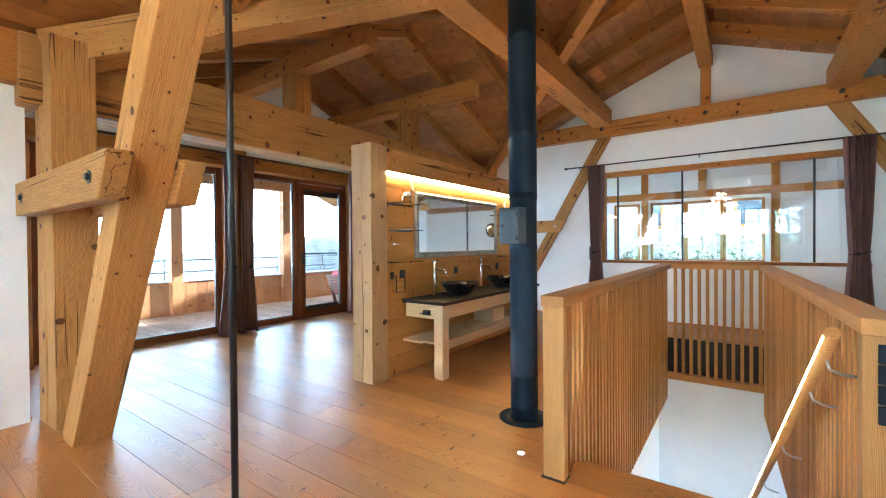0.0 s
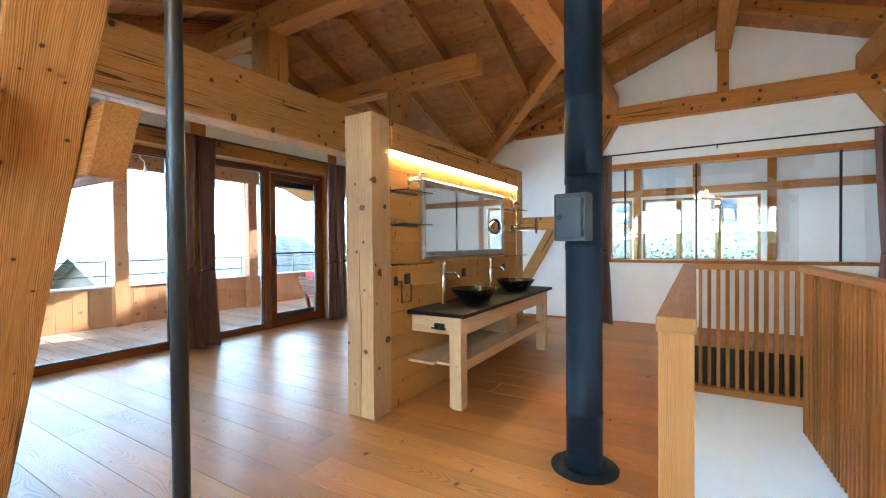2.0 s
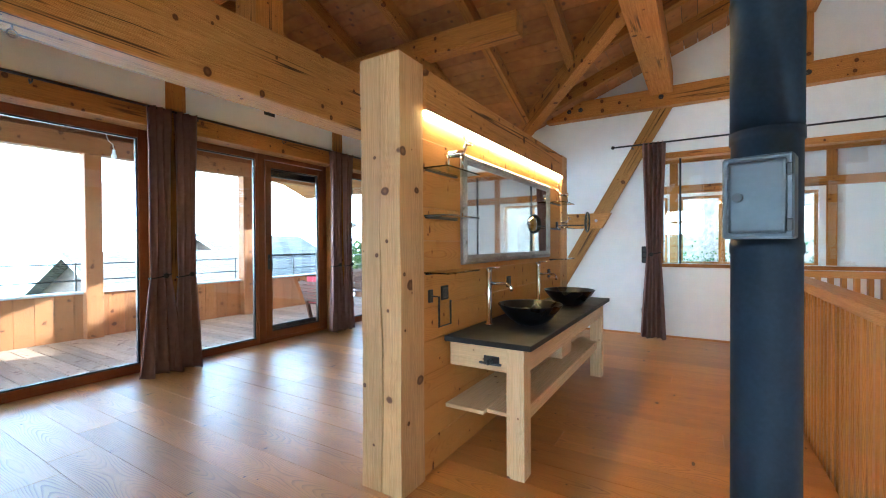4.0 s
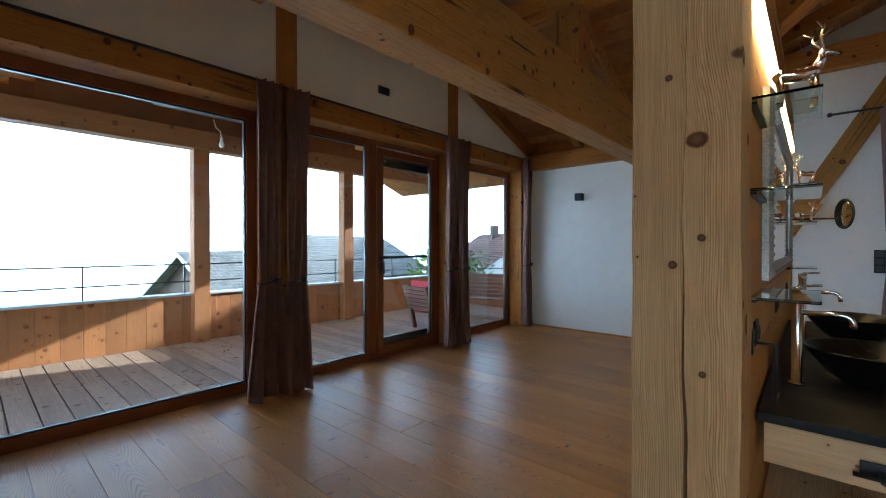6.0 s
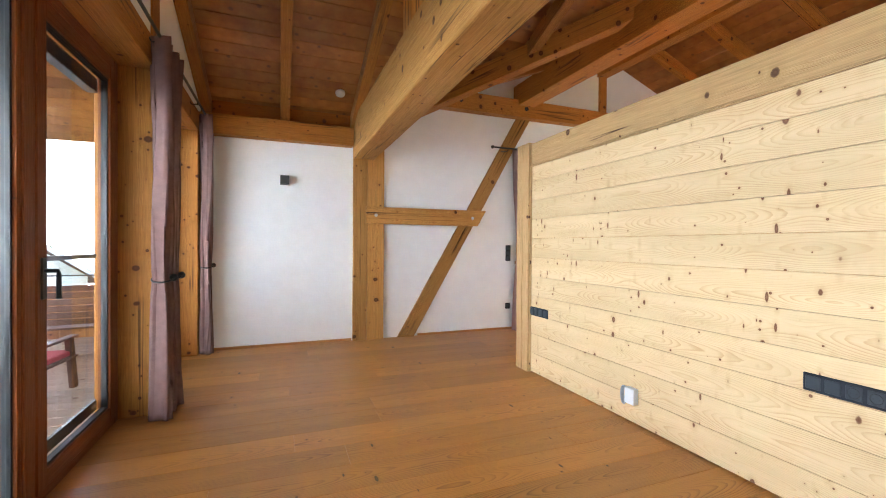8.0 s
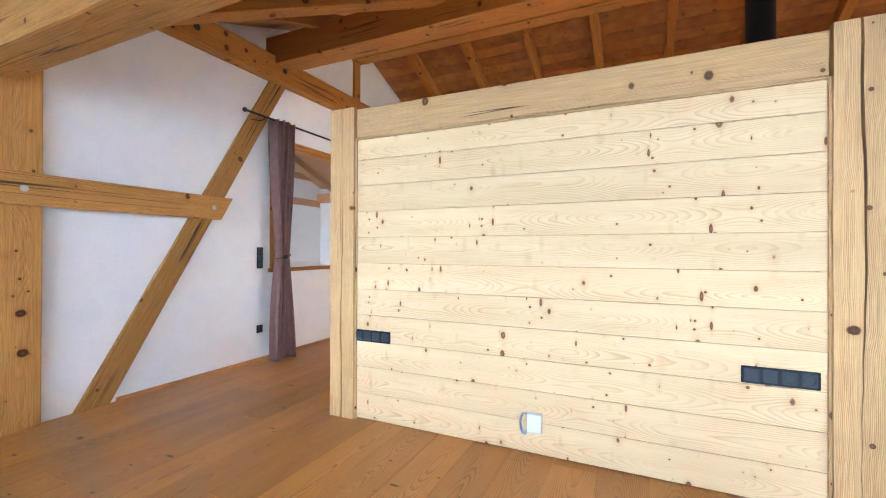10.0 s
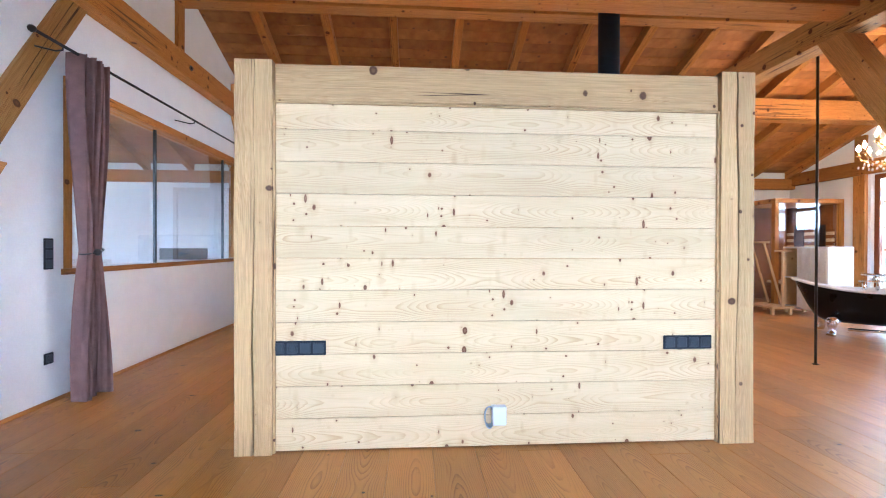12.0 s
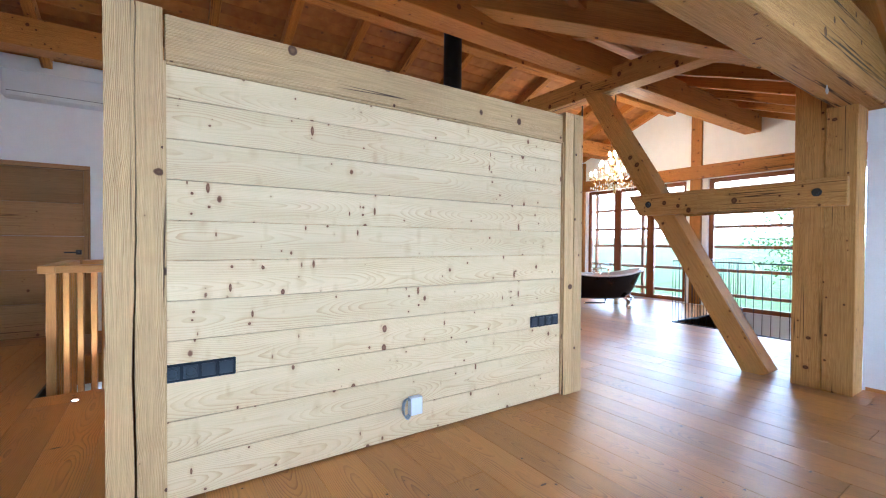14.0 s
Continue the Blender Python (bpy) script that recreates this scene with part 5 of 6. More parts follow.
# oak door and air conditioner on the east wall
edoor = thing("door_2", "rustic oak plank door with a black handle", "door", (EX, 7.0, 0), kind="structure")
for a in ((6.56, 6.62), (7.38, 7.44)):
    bar(edoor, EX - 0.02, EX + 0.165, a[0], a[1], 0.0, 2.02, DOOROAK, "jamb")
bar(edoor, EX - 0.02, EX + 0.165, 6.56, 7.44, 2.021, 2.08, DOOROAK, "head")
for k in range(5):
    z = 0.006 + k * 0.403
    timber("plank", (EX + 0.03, 6.625, z + 0.2), (EX + 0.03, 7.375, z + 0.2), 0.05, 0.4, DOOROAK, parent=edoor, bevel=0.003)
hb = box_bm(EX - 0.008, EX + 0.004, 6.645, 6.70, 0.99, 1.045, 0.003)
tube_bm([(EX, 6.672, 1.018), (EX - 0.05, 6.672, 1.018), (EX - 0.055, 6.69, 1.018), (EX - 0.055, 6.80, 1.018)], 0.009, 8, bm=hb)
part("handle", hb, BLACK, edoor, "black metal lever handle")
ac = thing("air_conditioner", "long white wall-mounted air conditioner", "air conditioner", (EX - 0.1, 6.9, 2.7))
bm = box_bm(EX - 0.20, EX - 0.001, 6.35, 7.30, 2.78, 3.08, 0.02, segments=3)
part("housing", bm, WHITEP, ac)
part("flap", box_bm(EX - 0.205, EX - 0.15, 6.39, 7.26, 2.785, 2.825, 0.006), WHITE, ac)
part("louvre", box_bm(EX - 0.204, EX - 0.198, 6.39, 7.26, 2.832, 2.836), SOCKET, ac)

# ---------- north room behind the inner window ----------
FW = 11.5
# the gap in the unseen west wall is added to let daylight in
boxes("north_room_wall", [(-4.0, -2.3, FW, FW + 0.2, -0.3, 2.75), (-1.70, -1.47, FW, FW + 0.2, -0.3, 2.75), (0.73, 3.8, FW, FW + 0.2, -0.3, 2.75), (-2.3, -1.70, FW, FW + 0.2, -0.3, 0.8), (-1.47, 0.73, FW, FW + 0.2, -0.3, 0.8), (-2.3, -1.7, FW, FW + 0.2, 2.2, 2.75), (-1.47, 0.73, FW, FW + 0.2, 2.2, 2.75), (-4.0, -3.85, NY + 0.16, FW, -0.3, 0.6), (-4.0, -3.85, NY + 0.16, 8.1, 0.6, 2.75), (-4.0, -3.85, 11.3, FW, 0.6, 2.75), (-4.0, -3.85, 8.1, 11.3, 2.5, 2.75)],
      PLASTER, "white plastered walls of the room beyond, with an added unseen west opening", "wall")
prism("north_room_gable", [(-3.9, 2.75), (3.7, 2.75), (RX, z_main(RX) - 0.02)], "y", FW, FW + 0.2, PLASTER, "white plastered gable of the room beyond", "wall")
for x, z0 in ((-1.585, 0.0), (0.90, 0.0), (-0.40, 2.432), (-2.95, 0.0)):
    upright("wall_post", x - 0.075, x + 0.075, FW - 0.03, FW + 0.05, z0, 2.262 if z0 < 1 else 2.9, SPRUCE, "spruce post in the far wall", rough=0.002)
for x in (-1.585, 0.90):
    upright("wall_post", x - 0.075, x + 0.075, FW - 0.03, FW + 0.05, 2.432, 2.9, SPRUCE, "spruce post in the far wall", rough=0.002)
timber("wall_rail", (-3.8, FW + 0.005, 2.347), (3.5, FW + 0.005, 2.347), 0.09, 0.165, SPRUCE, "spruce rail in the far wall", "beam")
timber("wall_rail", (-3.8, FW + 0.005, 2.97), (3.5, FW + 0.005, 2.97), 0.09, 0.14, SPRUCE, "spruce rail in the far wall", "beam")
win7 = thing("window_7", "small wood-framed windows in the far wall", "window", (-0.8, FW + 0.1, 0.8), kind="structure")
for a, b in ((-2.3, -1.70), (-1.47, -0.74), (-0.74, -0.01), (-0.01, 0.73)):
    sash_y(win7, FW + 0.08, a, b, 0.8, 2.2, 0.055, 0.06, SPRUCE)
tv = thing("wall_frame", "white framed panel with a dark screen on the far wall", "screen", (3.55, 9.6, 1.0))
part("frame", box_bm(3.545, 3.568, 8.7, 10.4, 0.85, 1.36, 0.006), WHITE, tv)
part("screen", box_bm(3.538, 3.546, 9.1, 10.0, 0.88, 1.10), BLACK, tv)

# ---------- bath area ----------
def bathtub(cx, cy, turn):
    t = thing("bathtub", "free-standing slipper bathtub, black outside and white inside, on silver claw feet", "bathtub", (cx, cy, 0))
    m = pose(cx, cy, 0, 0, 0, turn)
    def rim_z(c):
        return 0.60 + 0.13 * abs(c) ** 2.4
    def shell(levels, mat, name, label):
        bm = bmesh.new()
        rings = []
        for f, a, b in levels:
            ring = []
            for k in range(48):
                th = k * math.tau / 48
                c, s = math.cos(th), math.sin(th)
                z = 0.16 + (rim_z(c) - 0.16) * f
                ring.append(bm.verts.new((a * c * (1 + 0.05 * f * abs(c)), b * s, z)))
            rings.append(ring)
        for p, q in zip(rings, rings[1:]):
            for k in range(48):
                fa = bm.faces.new((p[k], p[(k + 1) % 48], q[(k + 1) % 48], q[k]))
                fa.smooth = True
        bm.faces.new(rings[0][::-1])
        part(name, bm, mat, t, label).data.transform(m)
    shell([(0.0, 0.42, 0.16), (0.02, 0.50, 0.21), (0.12, 0.585, 0.265), (0.4, 0.665, 0.315), (0.7, 0.725, 0.345), (0.97, 0.775, 0.365)], BASIN, "outer_shell", "glossy black outer shell")
    shell([(0.06, 0.40, 0.15), (0.10, 0.50, 0.21), (0.4, 0.63, 0.29), (0.97, 0.745, 0.34), (1.0, 0.75, 0.345), (1.02, 0.775, 0.37), (1.0, 0.80, 0.395), (0.96, 0.805, 0.40), (0.945, 0.79, 0.385), (0.955, 0.765, 0.36)], WHITE, "inner_shell", "white enamel inside with a rolled rim")
    for sx in (-1, 1):
        for sy in (-1, 1):
            bm = tube_bm([(sx * 0.40, sy * 0.20, 0.24), (sx * 0.46, sy * 0.27, 0.19), (sx * 0.47, sy * 0.29, 0.13), (sx * 0.455, sy * 0.27, 0.07), (sx * 0.47, sy * 0.29, 0.03), (sx * 0.485, sy * 0.305, 0.004)], [0.06, 0.068, 0.05, 0.036, 0.045, 0.052], 10)
            for w in (-0.03, 0.0, 0.03):
                tube_bm([(sx * 0.47 + w, sy * 0.30, 0.22), (sx * 0.475 + w * 1.5, sy * 0.325, 0.19), (sx * 0.47 + w, sy * 0.31, 0.15)], [0.012, 0.02, 0.01], 6, bm=bm)
            part("claw_foot", bm, CHROME, t, "silver claw foot").data.transform(m)
    bm = tube_bm([(0.05, 0.30, 0.62), (0.05, 0.33, 0.74), (0.05, 0.24, 0.80), (0.05, 0.17, 0.74)], 0.016, 10)
    tube_bm([(-0.08, 0.34, 0.62), (-0.08, 0.34, 0.72)], 0.02, 10, bm=bm)
    tube_bm([(0.18, 0.34, 0.62), (0.18, 0.34, 0.72)], 0.02, 10, bm=bm)
    tube_bm([(-0.13, 0.34, 0.73), (0.23, 0.34, 0.73)], 0.012, 8, bm=bm)
    tube_bm([(-0.10, 0.30, 0.80), (0.20, 0.30, 0.82)], 0.014, 8, bm=bm)
    part("tap_set", bm, CHROME, t, "chrome bath tap with hand shower").data.transform(m)
    part("waste_pipe", tube_bm([(-0.15, 0, 0.17), (-0.15, 0, 0.06), (0.25, 0.0, 0.06)], 0.02, 10), CHROME, t).data.transform(m)
    return t


bathtub(0.17, -0.95, 55)

CRYSTAL = glass("crystal", (1.0, 0.95, 0.85), 0.12, 1.5)
CRYSTAL.node_tree.nodes["Principled BSDF"].inputs["Transmission Weight"].default_value = 0.45
BULB = glow("candle_bulb", (1.0, 0.72, 0.40), 58.0)
BRASS = plain("brass", (0.62, 0.42, 0.16), 0.25, 1.0, speck=0.1)


def chandelier(cx, cy, cz, r, arms, tiers, cord_top, label, mat, bulb, crystals=True):
    t = thing("chandelier", label, "chandelier", (cx, cy, cz))
    c = Vector((cx, cy, cz))
    part("cord", tube_bm([c + Vector((0, 0, 0.3 * r / 0.4)), (cx, cy, cord_top)], 0.008, 8), BLACK, t)
    part("stem", lathe_bm([(0.0, -0.30), (0.03, -0.27), (0.015, -0.2), (0.05, -0.12), (0.02, -0.04), (0.045, 0.05), (0.015, 0.14), (0.03, 0.2), (0.0, 0.32)], 14, centre=(cx, cy, cz)), mat, t)
    for tier in range(tiers):
        rr, zz, na = r * (1 - 0.38 * tier), -0.06 + 0.17 * tier, max(4, arms - 2 * tier)
        for k in range(na):
            a = (k + 0.5 * tier) * math.tau / na
            u = Vector((math.cos(a), math.sin(a), 0))
            pts = [c + u * (rr * f) + Vector((0, 0, zz + h)) for f, h in ((0.04, 0.0), (0.35, -0.09), (0.7, -0.07), (0.95, 0.0), (1.0, 0.04))]
            arm = tube_bm(pts, 0.007, 6)
            lathe_bm([(0.0, 0.0), (0.03, 0.004), (0.034, 0.012)], 10, bm=arm, centre=tuple(pts[-1]))
            lathe_bm([(0.011, 0.01), (0.011, 0.07), (0.0, 0.071)], 8, bm=arm, centre=tuple(pts[-1]))
            part("arm", arm, mat, t)
            part("bulb", lathe_bm([(0.0, 0.07), (0.016, 0.078), (0.021, 0.098), (0.012, 0.13), (0.0, 0.155)], 8, centre=tuple(pts[-1])), bulb, t)
            if crystals:
                cr = bmesh.new()
                for i in range(9):
                    f = 0.15 + 0.85 * i / 8
                    p = c + u * (rr * f) + Vector((0, 0, zz - 0.08 - 0.05 * math.sin(i * 1.9)))
                    bmesh.ops.create_icosphere(cr, subdivisions=1, radius=0.012, matrix=Matrix.Translation(p) @ Matrix.Diagonal((1, 1, 1.8, 1)))
                tagged(part("crystals", cr, CRYSTAL, t), kind="stuff")
    return t


chandelier(-0.20, -0.90, 2.34, 0.40, 10, 3, z_main(-0.2) - 0.3, "large lit crystal chandelier with candle bulbs above the bath", BRASS, BULB)

cabinet = thing("slatted_cabinet", "white cabinet with slatted doors and an open shelf", "cabinet", (1.7, -1.75, 0))
for z0, z1 in ((0.10, 0.13), (0.62, 0.64), (1.14, 1.17)):
    part("shelf", box_bm(1.05, 2.2, -2.0, -1.58, z0, z1, 0.003), WHITE, cabinet)
for x in (1.05, 1.44, 1.80, 2.18):
    part("side", box_bm(x, x + 0.02, -2.0, -1.58, 0.13, 1.14), WHITE if x < 2 else RAW, cabinet)
part("back", box_bm(1.05, 2.2, -2.02, -2.0, 0.10, 1.17), WHITE, cabinet)
for x0 in (1.07, 1.46):
    for k in range(11):
        part("door_slat", box_bm(x0 + 0.032 * k, x0 + 0.032 * k + 0.02, -1.58, -1.565, 0.13, 1.14), WHITE, cabinet)
for x in (1.08, 2.12):
    for y in (-1.97, -1.63):
        part("leg", box_bm(x, x + 0.05, y, y + 0.05, 0.0, 0.10), RAW, cabinet)
cabinet.matrix_basis = pose(1.86, -1.75, 0) @ Matrix.Diagonal((0.72, 1, 1, 1))
valet = thing("clothes_valet", "pale wooden clothes valet with a slanting frame", "valet stand", (2.1, -1.25, 0))
bar(valet, 1.85, 2.45, -1.45, -1.05, 0.10, 0.14, RAW, "platform")
for x in (1.87, 2.39):
    for y in (-1.43, -1.11):
        bar(valet, x, x + 0.045, y, y + 0.045, 0.0, 0.10, RAW, "leg")
for x in (2.02, 2.30):
    timber("upright", (x, -1.38, 0.14), (x + 0.10, -1.12, 1.25), 0.03, 0.03, RAW, parent=valet, bevel=0.004)
bar(valet, 2.0, 2.42, -1.12, -1.09, 1.23, 1.26, RAW, "crossbar")
bar(valet, 1.88, 1.92, -1.30, -1.26, 0.14, 1.08, RAW, "stem")
bar(valet, 1.72, 2.06, -1.30, -1.26, 1.08, 1.11, RAW, "hanger_bar")
screen = thing("timber_screen", "tall narrow spruce wall end", "screen", (2.1, -0.36, 0), kind="structure")
upright("board", EX - 0.02, EX + 0.18, -0.42, -0.305, 0.0, 2.62, SPRUCE, parent=screen, rough=0.002)
sauna = thing("infrared_cabin", "corner infrared cabin with glass front and timber edges", "sauna", (3.1, -2.2, 0))
part("back_wall", box_bm(2.4, 3.55, -2.9, -2.86, 0.0, 1.98), LARCH, sauna)
part("side_wall", box_bm(3.51, 3.55, -2.86, -1.6, 0.0, 1.98), LARCH, sauna)
part("roof", box_bm(2.38, 3.56, -2.92, -1.56, 1.98, 2.06, 0.006), SPRUCE, sauna)
part("base", box_bm(2.38, 3.56, -2.92, -1.56, 0.0, 0.09, 0.006), SPRUCE, sauna)
for x, y in ((2.38, -2.92), (2.38, -1.64), (3.48, -1.64)):
    bar(sauna, x, x + 0.08, y, y + 0.08, 0.09, 1.98, SPRUCE, "edge_post")
pane(sauna, 2.46, 3.48, -1.605, -1.595, 0.1, 1.97, "glass_front")
pane(sauna, 2.41, 2.42, -2.84, -1.64, 0.1, 1.97, "glass_side")
part("bench", box_bm(2.5, 3.5, -2.85, -2.4, 0.42, 0.47, 0.004), RAW, sauna)
for k in range(7):
    part("backrest_slat", box_bm(2.5, 3.5, -2.85, -2.83, 0.62 + 0.13 * k, 0.68 + 0.13 * k), RAW, sauna)
for x in (2.65, 3.1):
    part("heater", box_bm(x, x + 0.22, -2.83, -2.82, 1.1, 1.6), BLACK, sauna)

# rod railing round the opening by the south windows
rail = thing("rod_railing", "thin black steel rod railing round the floor opening", "railing", (-1.2, -0.4, 0))
def rods(a, b, n):
    a, b = Vector(a), Vector(b)
    for k in range(n):
        p = a.lerp(b, k / (n - 1))
        part("rod", tube_bm([p + Vector((0, 0, 0.005)), p + Vector((0, 0, 0.92))], 0.004, 6), BLACK, rail)
    part("top_bar", tube_bm([a + Vector((0, 0, 0.925)), b + Vector((0, 0, 0.925))], 0.009, 6), BLACK, rail)
rods((DX0 + 0.05, DY1 + 0.02, 0), (DX1, DY1 + 0.02, 0), 26)
rods((DX1 + 0.01, DY1 - 0.08, 0), (DX1 + 0.01, SY + 0.1, 0), 24)
boxes("opening_edge", [(DX0, DX1 + 0.02, DY1 - 0.02, DY1, -0.32, 0.012), (DX1, DX1 + 0.02, SY, DY1 - 0.02, -0.32, 0.012)], BLACK, "black steel edging of the floor opening", "trim")

# ---------- balcony ----------
OX = -8.44
deck = thing("deck", "weathered larch deck boards of the balcony", "deck", (-7.2, 4.0, -0.05), kind="structure")
proto = None
y = -1.0
k = 0
while y < 9.3:
    if proto is None:
        proto = timber("plank", (-8.62, y, -0.065), (-5.96, y, -0.065), 0.162, 0.028, DECK, parent=deck, bevel=0.003)
        ob = proto
    else:
        ob = new("plank", proto.data)
        ob.parent, ob.matrix_parent_inverse = deck, proto.matrix_parent_inverse.copy()
        mm = proto.matrix_basis.copy()
        mm.translation = Vector((-8.62, y, -0.065))
        ob.matrix_basis = mm
    y += 0.172
boxes("deck_base", [(-8.7, -5.955, -1.1, 9.4, -0.35, -0.09)], COVER, "dark substructure under the deck", "floor")
parapet = thing("balcony_parapet", "boarded timber parapet with a pale metal coping", "parapet", (OX, 4, 0), kind="structure")
ypos = [1.55, 3.90, 6.25, 8.60]
y = -1.0
proto = None
while y < 9.2:
    if proto is None:
        proto = timber("board", (OX - 0.03, y, -0.05), (OX - 0.03, y, 0.575), 0.197, 0.03, FACADE, parent=parapet, up=(1, 0, 0), bevel=0.002)
    else:
        ob = new("board", proto.data)
        ob.parent, ob.matrix_parent_inverse = parapet, proto.matrix_parent_inverse.copy()
        mm = proto.matrix_basis.copy()
        mm.translation.y = y
        ob.matrix_basis = mm
    y += 0.2
x = OX + 0.1
while x < -4.2:
    ob = new("board", proto.data)
    ob.parent, ob.matrix_parent_inverse = parapet, proto.matrix_parent_inverse.copy()
    ob.matrix_basis = axis_pose((x, 9.22, -0.05), (x, 9.22, 0.575), (0, 1, 0))
    x += 0.2
COPING = plain("zinc_coping", (0.55, 0.57, 0.60), 0.45, 0.3, speck=0.06)
part("backing", box_bm(OX - 0.075, OX - 0.05, -1.0, 9.2, -0.05, 0.57), FACADE, parapet)
part("coping", box_bm(OX - 0.14, OX + 0.03, -1.1, 9.3, 0.576, 0.606, 0.004), COPING, parapet, "pale metal coping")
part("coping", box_bm(OX + 0.031, -4.2, 9.16, 9.32, 0.576, 0.606, 0.004), COPING, parapet, "pale metal coping")
for z in (0.76, 0.99):
    part("rail_rod", tube_bm([(OX - 0.07, -1.1, z), (OX - 0.07, 9.2, z)], 0.010, 8), BLACK, parapet)
    part("rail_rod", tube_bm([(OX - 0.07, 9.24, z), (-4.2, 9.24, z)], 0.010, 8), BLACK, parapet)
for y in (0.2, 1.40, 2.7, 3.74, 5.1, 6.09, 7.4, 8.45):
    part("rail_stay", box_bm(OX - 0.08, OX - 0.06, y - 0.008, y + 0.008, 0.60, 1.01), BLACK, parapet)
for y in ypos:
    upright("balcony_post", OX - 0.07, OX + 0.11, y - 0.10, y + 0.10, -0.05, 2.515, FACADE, "square timber balcony post", rough=0.002)
timber("balcony_beam", (OX + 0.02, -1.1, 2.64), (OX + 0.02, 9.3, 2.64), 0.2, 0.25, FACADE, "timber beam over the balcony posts", "beam", rough=0.003)
boards = thing("gable_boarding", "reddish vertical boards above the balcony beam", "boarding", (OX, BY, 2.77), kind="structure")
y = BY - 3.4
while y < BY + 3.4:
    zt = z_bay(y) - RD - 0.01
    if zt > 2.85:
        timber("board", (OX - 0.10, y, 2.60), (OX - 0.10, y, zt), 0.2, 0.03, LARCH, parent=boards, up=(1, 0, 0), bevel=0.002)
    y += 0.2
heater = thing("patio_heater", "black bar heater hung under the balcony roof", "heater", (-6.4, 3.28, 2.45))
part("bar", box_bm(-6.47, -6.35, 2.88, 3.68, 2.44, 2.50, 0.008), SOCKET, heater)
for y in (3.0, 3.55):
    part("hanger", tube_bm([(-6.41, y, 2.50), (-6.41, y, z_bay(y) - 0.005)], 0.004, 6), BLACK, heater)
bulbcord = thing("pendant_bulb", "bare clear bulb on a pale cord", "lamp", (-6.5, 3.45, 2.2))
part("cord", tube_bm([(-6.5, 3.38, 2.43), (-6.5, 3.40, 2.36), (-6.5, 3.44, 2.33), (-6.5, 3.45, 2.27)], 0.006, 6), plain("pale_cord", (0.6, 0.5, 0.4), 0.8), bulbcord)
part("bulb", lathe_bm([(0.0, -0.07), (0.02, -0.055), (0.026, -0.035), (0.014, 0.0), (0.012, 0.03), (0.0, 0.032)], 12, centre=(-6.5, 3.45, 2.24)), WHITE, bulbcord)
DARKWOOD = wood("dark_teak", (0.14, 0.065, 0.04), (0.09, 0.04, 0.025), knots=0.0, rough=0.6)
RED = plain("red_cushion", (0.45, 0.03, 0.05), 0.85, speck=0.15, scale=150, bump=0.2)


def garden_seat(cx, cy, turn, width, name, label, cushion):
    t = thing(name, label, "bench" if width > 1 else "chair", (cx, cy, -0.05))
    m = pose(cx, cy, -0.05, 0, 0, turn) @ Matrix.Diagonal((1, 1, 0.72 if cushion else 0.85, 1))
    def add(nm, bm, mat, lab=""):
        o = part(nm, bm, mat, t, lab)
        o.data.transform(m)
    h = width / 2
    for k in range(5):
        add("seat_slat", box_bm(-h, h, -0.24 + 0.1 * k, -0.155 + 0.1 * k, 0.37, 0.395, 0.004), DARKWOOD)
    for k in range(6):
        z = 0.44 + 0.085 * k
        y = 0.27 + 0.022 * k
        add("back_slat", box_bm(-h, h, y, y + 0.022, z, z + 0.07, 0.004), DARKWOOD)
    for sx in (-h + 0.02, h - 0.06):
        for a, b in (((sx, -0.25, 0.0), (sx, -0.18, 0.60)), ((sx, 0.18, 0.0), (sx, 0.34, 0.95))):
            bm = bmesh.new()
            vs = [(-0.0, -0.03), (0.04, -0.03), (0.04, 0.03), (0.0, 0.03)]
            lo = [bm.verts.new((a[0] + u, a[1] + v, a[2])) for u, v in vs]
            hi = [bm.verts.new((b[0] + u, b[1] + v, b[2])) for u, v in vs]
            bm.faces.new(lo)
            bm.faces.new(hi)
            for i in range(4):
                bm.faces.new((lo[i], lo[(i + 1) % 4], hi[(i + 1) % 4], hi[i]))
            add("leg", bm, DARKWOOD)
        add("armrest", box_bm(sx - 0.01, sx + 0.05, -0.27, 0.27, 0.60, 0.63, 0.006), DARKWOOD)
    if cushion:
        add("seat_cushion", box_bm(-h + 0.03, h - 0.03, -0.22, 0.24, 0.396, 0.46, 0.02, segments=3), RED, "red seat cushion")
        add("back_cushion", box_bm(-h + 0.03, h - 0.03, 0.19, 0.255, 0.47, 1.04, 0.02, segments=3), RED, "red back cushion")


garden_seat(-6.70, 6.66, 175, 0.55, "garden_chair", "dark teak garden chair with a red cushion on the deck", True)
garden_seat(-6.75, 8.25, 190, 1.35, "garden_bench", "dark slatted teak garden bench on the deck", False)
chandelier(-7.55, 8.0, 2.12, 0.24, 6, 1, z_bay(8.0) - 0.05, "small black iron chandelier hung over the balcony", BLACK, WHITE, False)
pot = thing("hanging_pot", "small hanging pot on a cord by the corner post", "plant pot", (-7.75, 8.4, 1.6))
part("bowl", lathe_bm([(0.0, 0.0), (0.06, 0.01), (0.10, 0.06), (0.105, 0.10), (0.09, 0.10), (0.0, 0.08)], 16, centre=(-7.75, 8.4, 1.62)), WHITE, pot)
part("cord", tube_bm([(-7.75, 8.4, 1.71), (-7.75, 8.4, z_bay(8.15))], 0.004, 6), BLACK, pot)

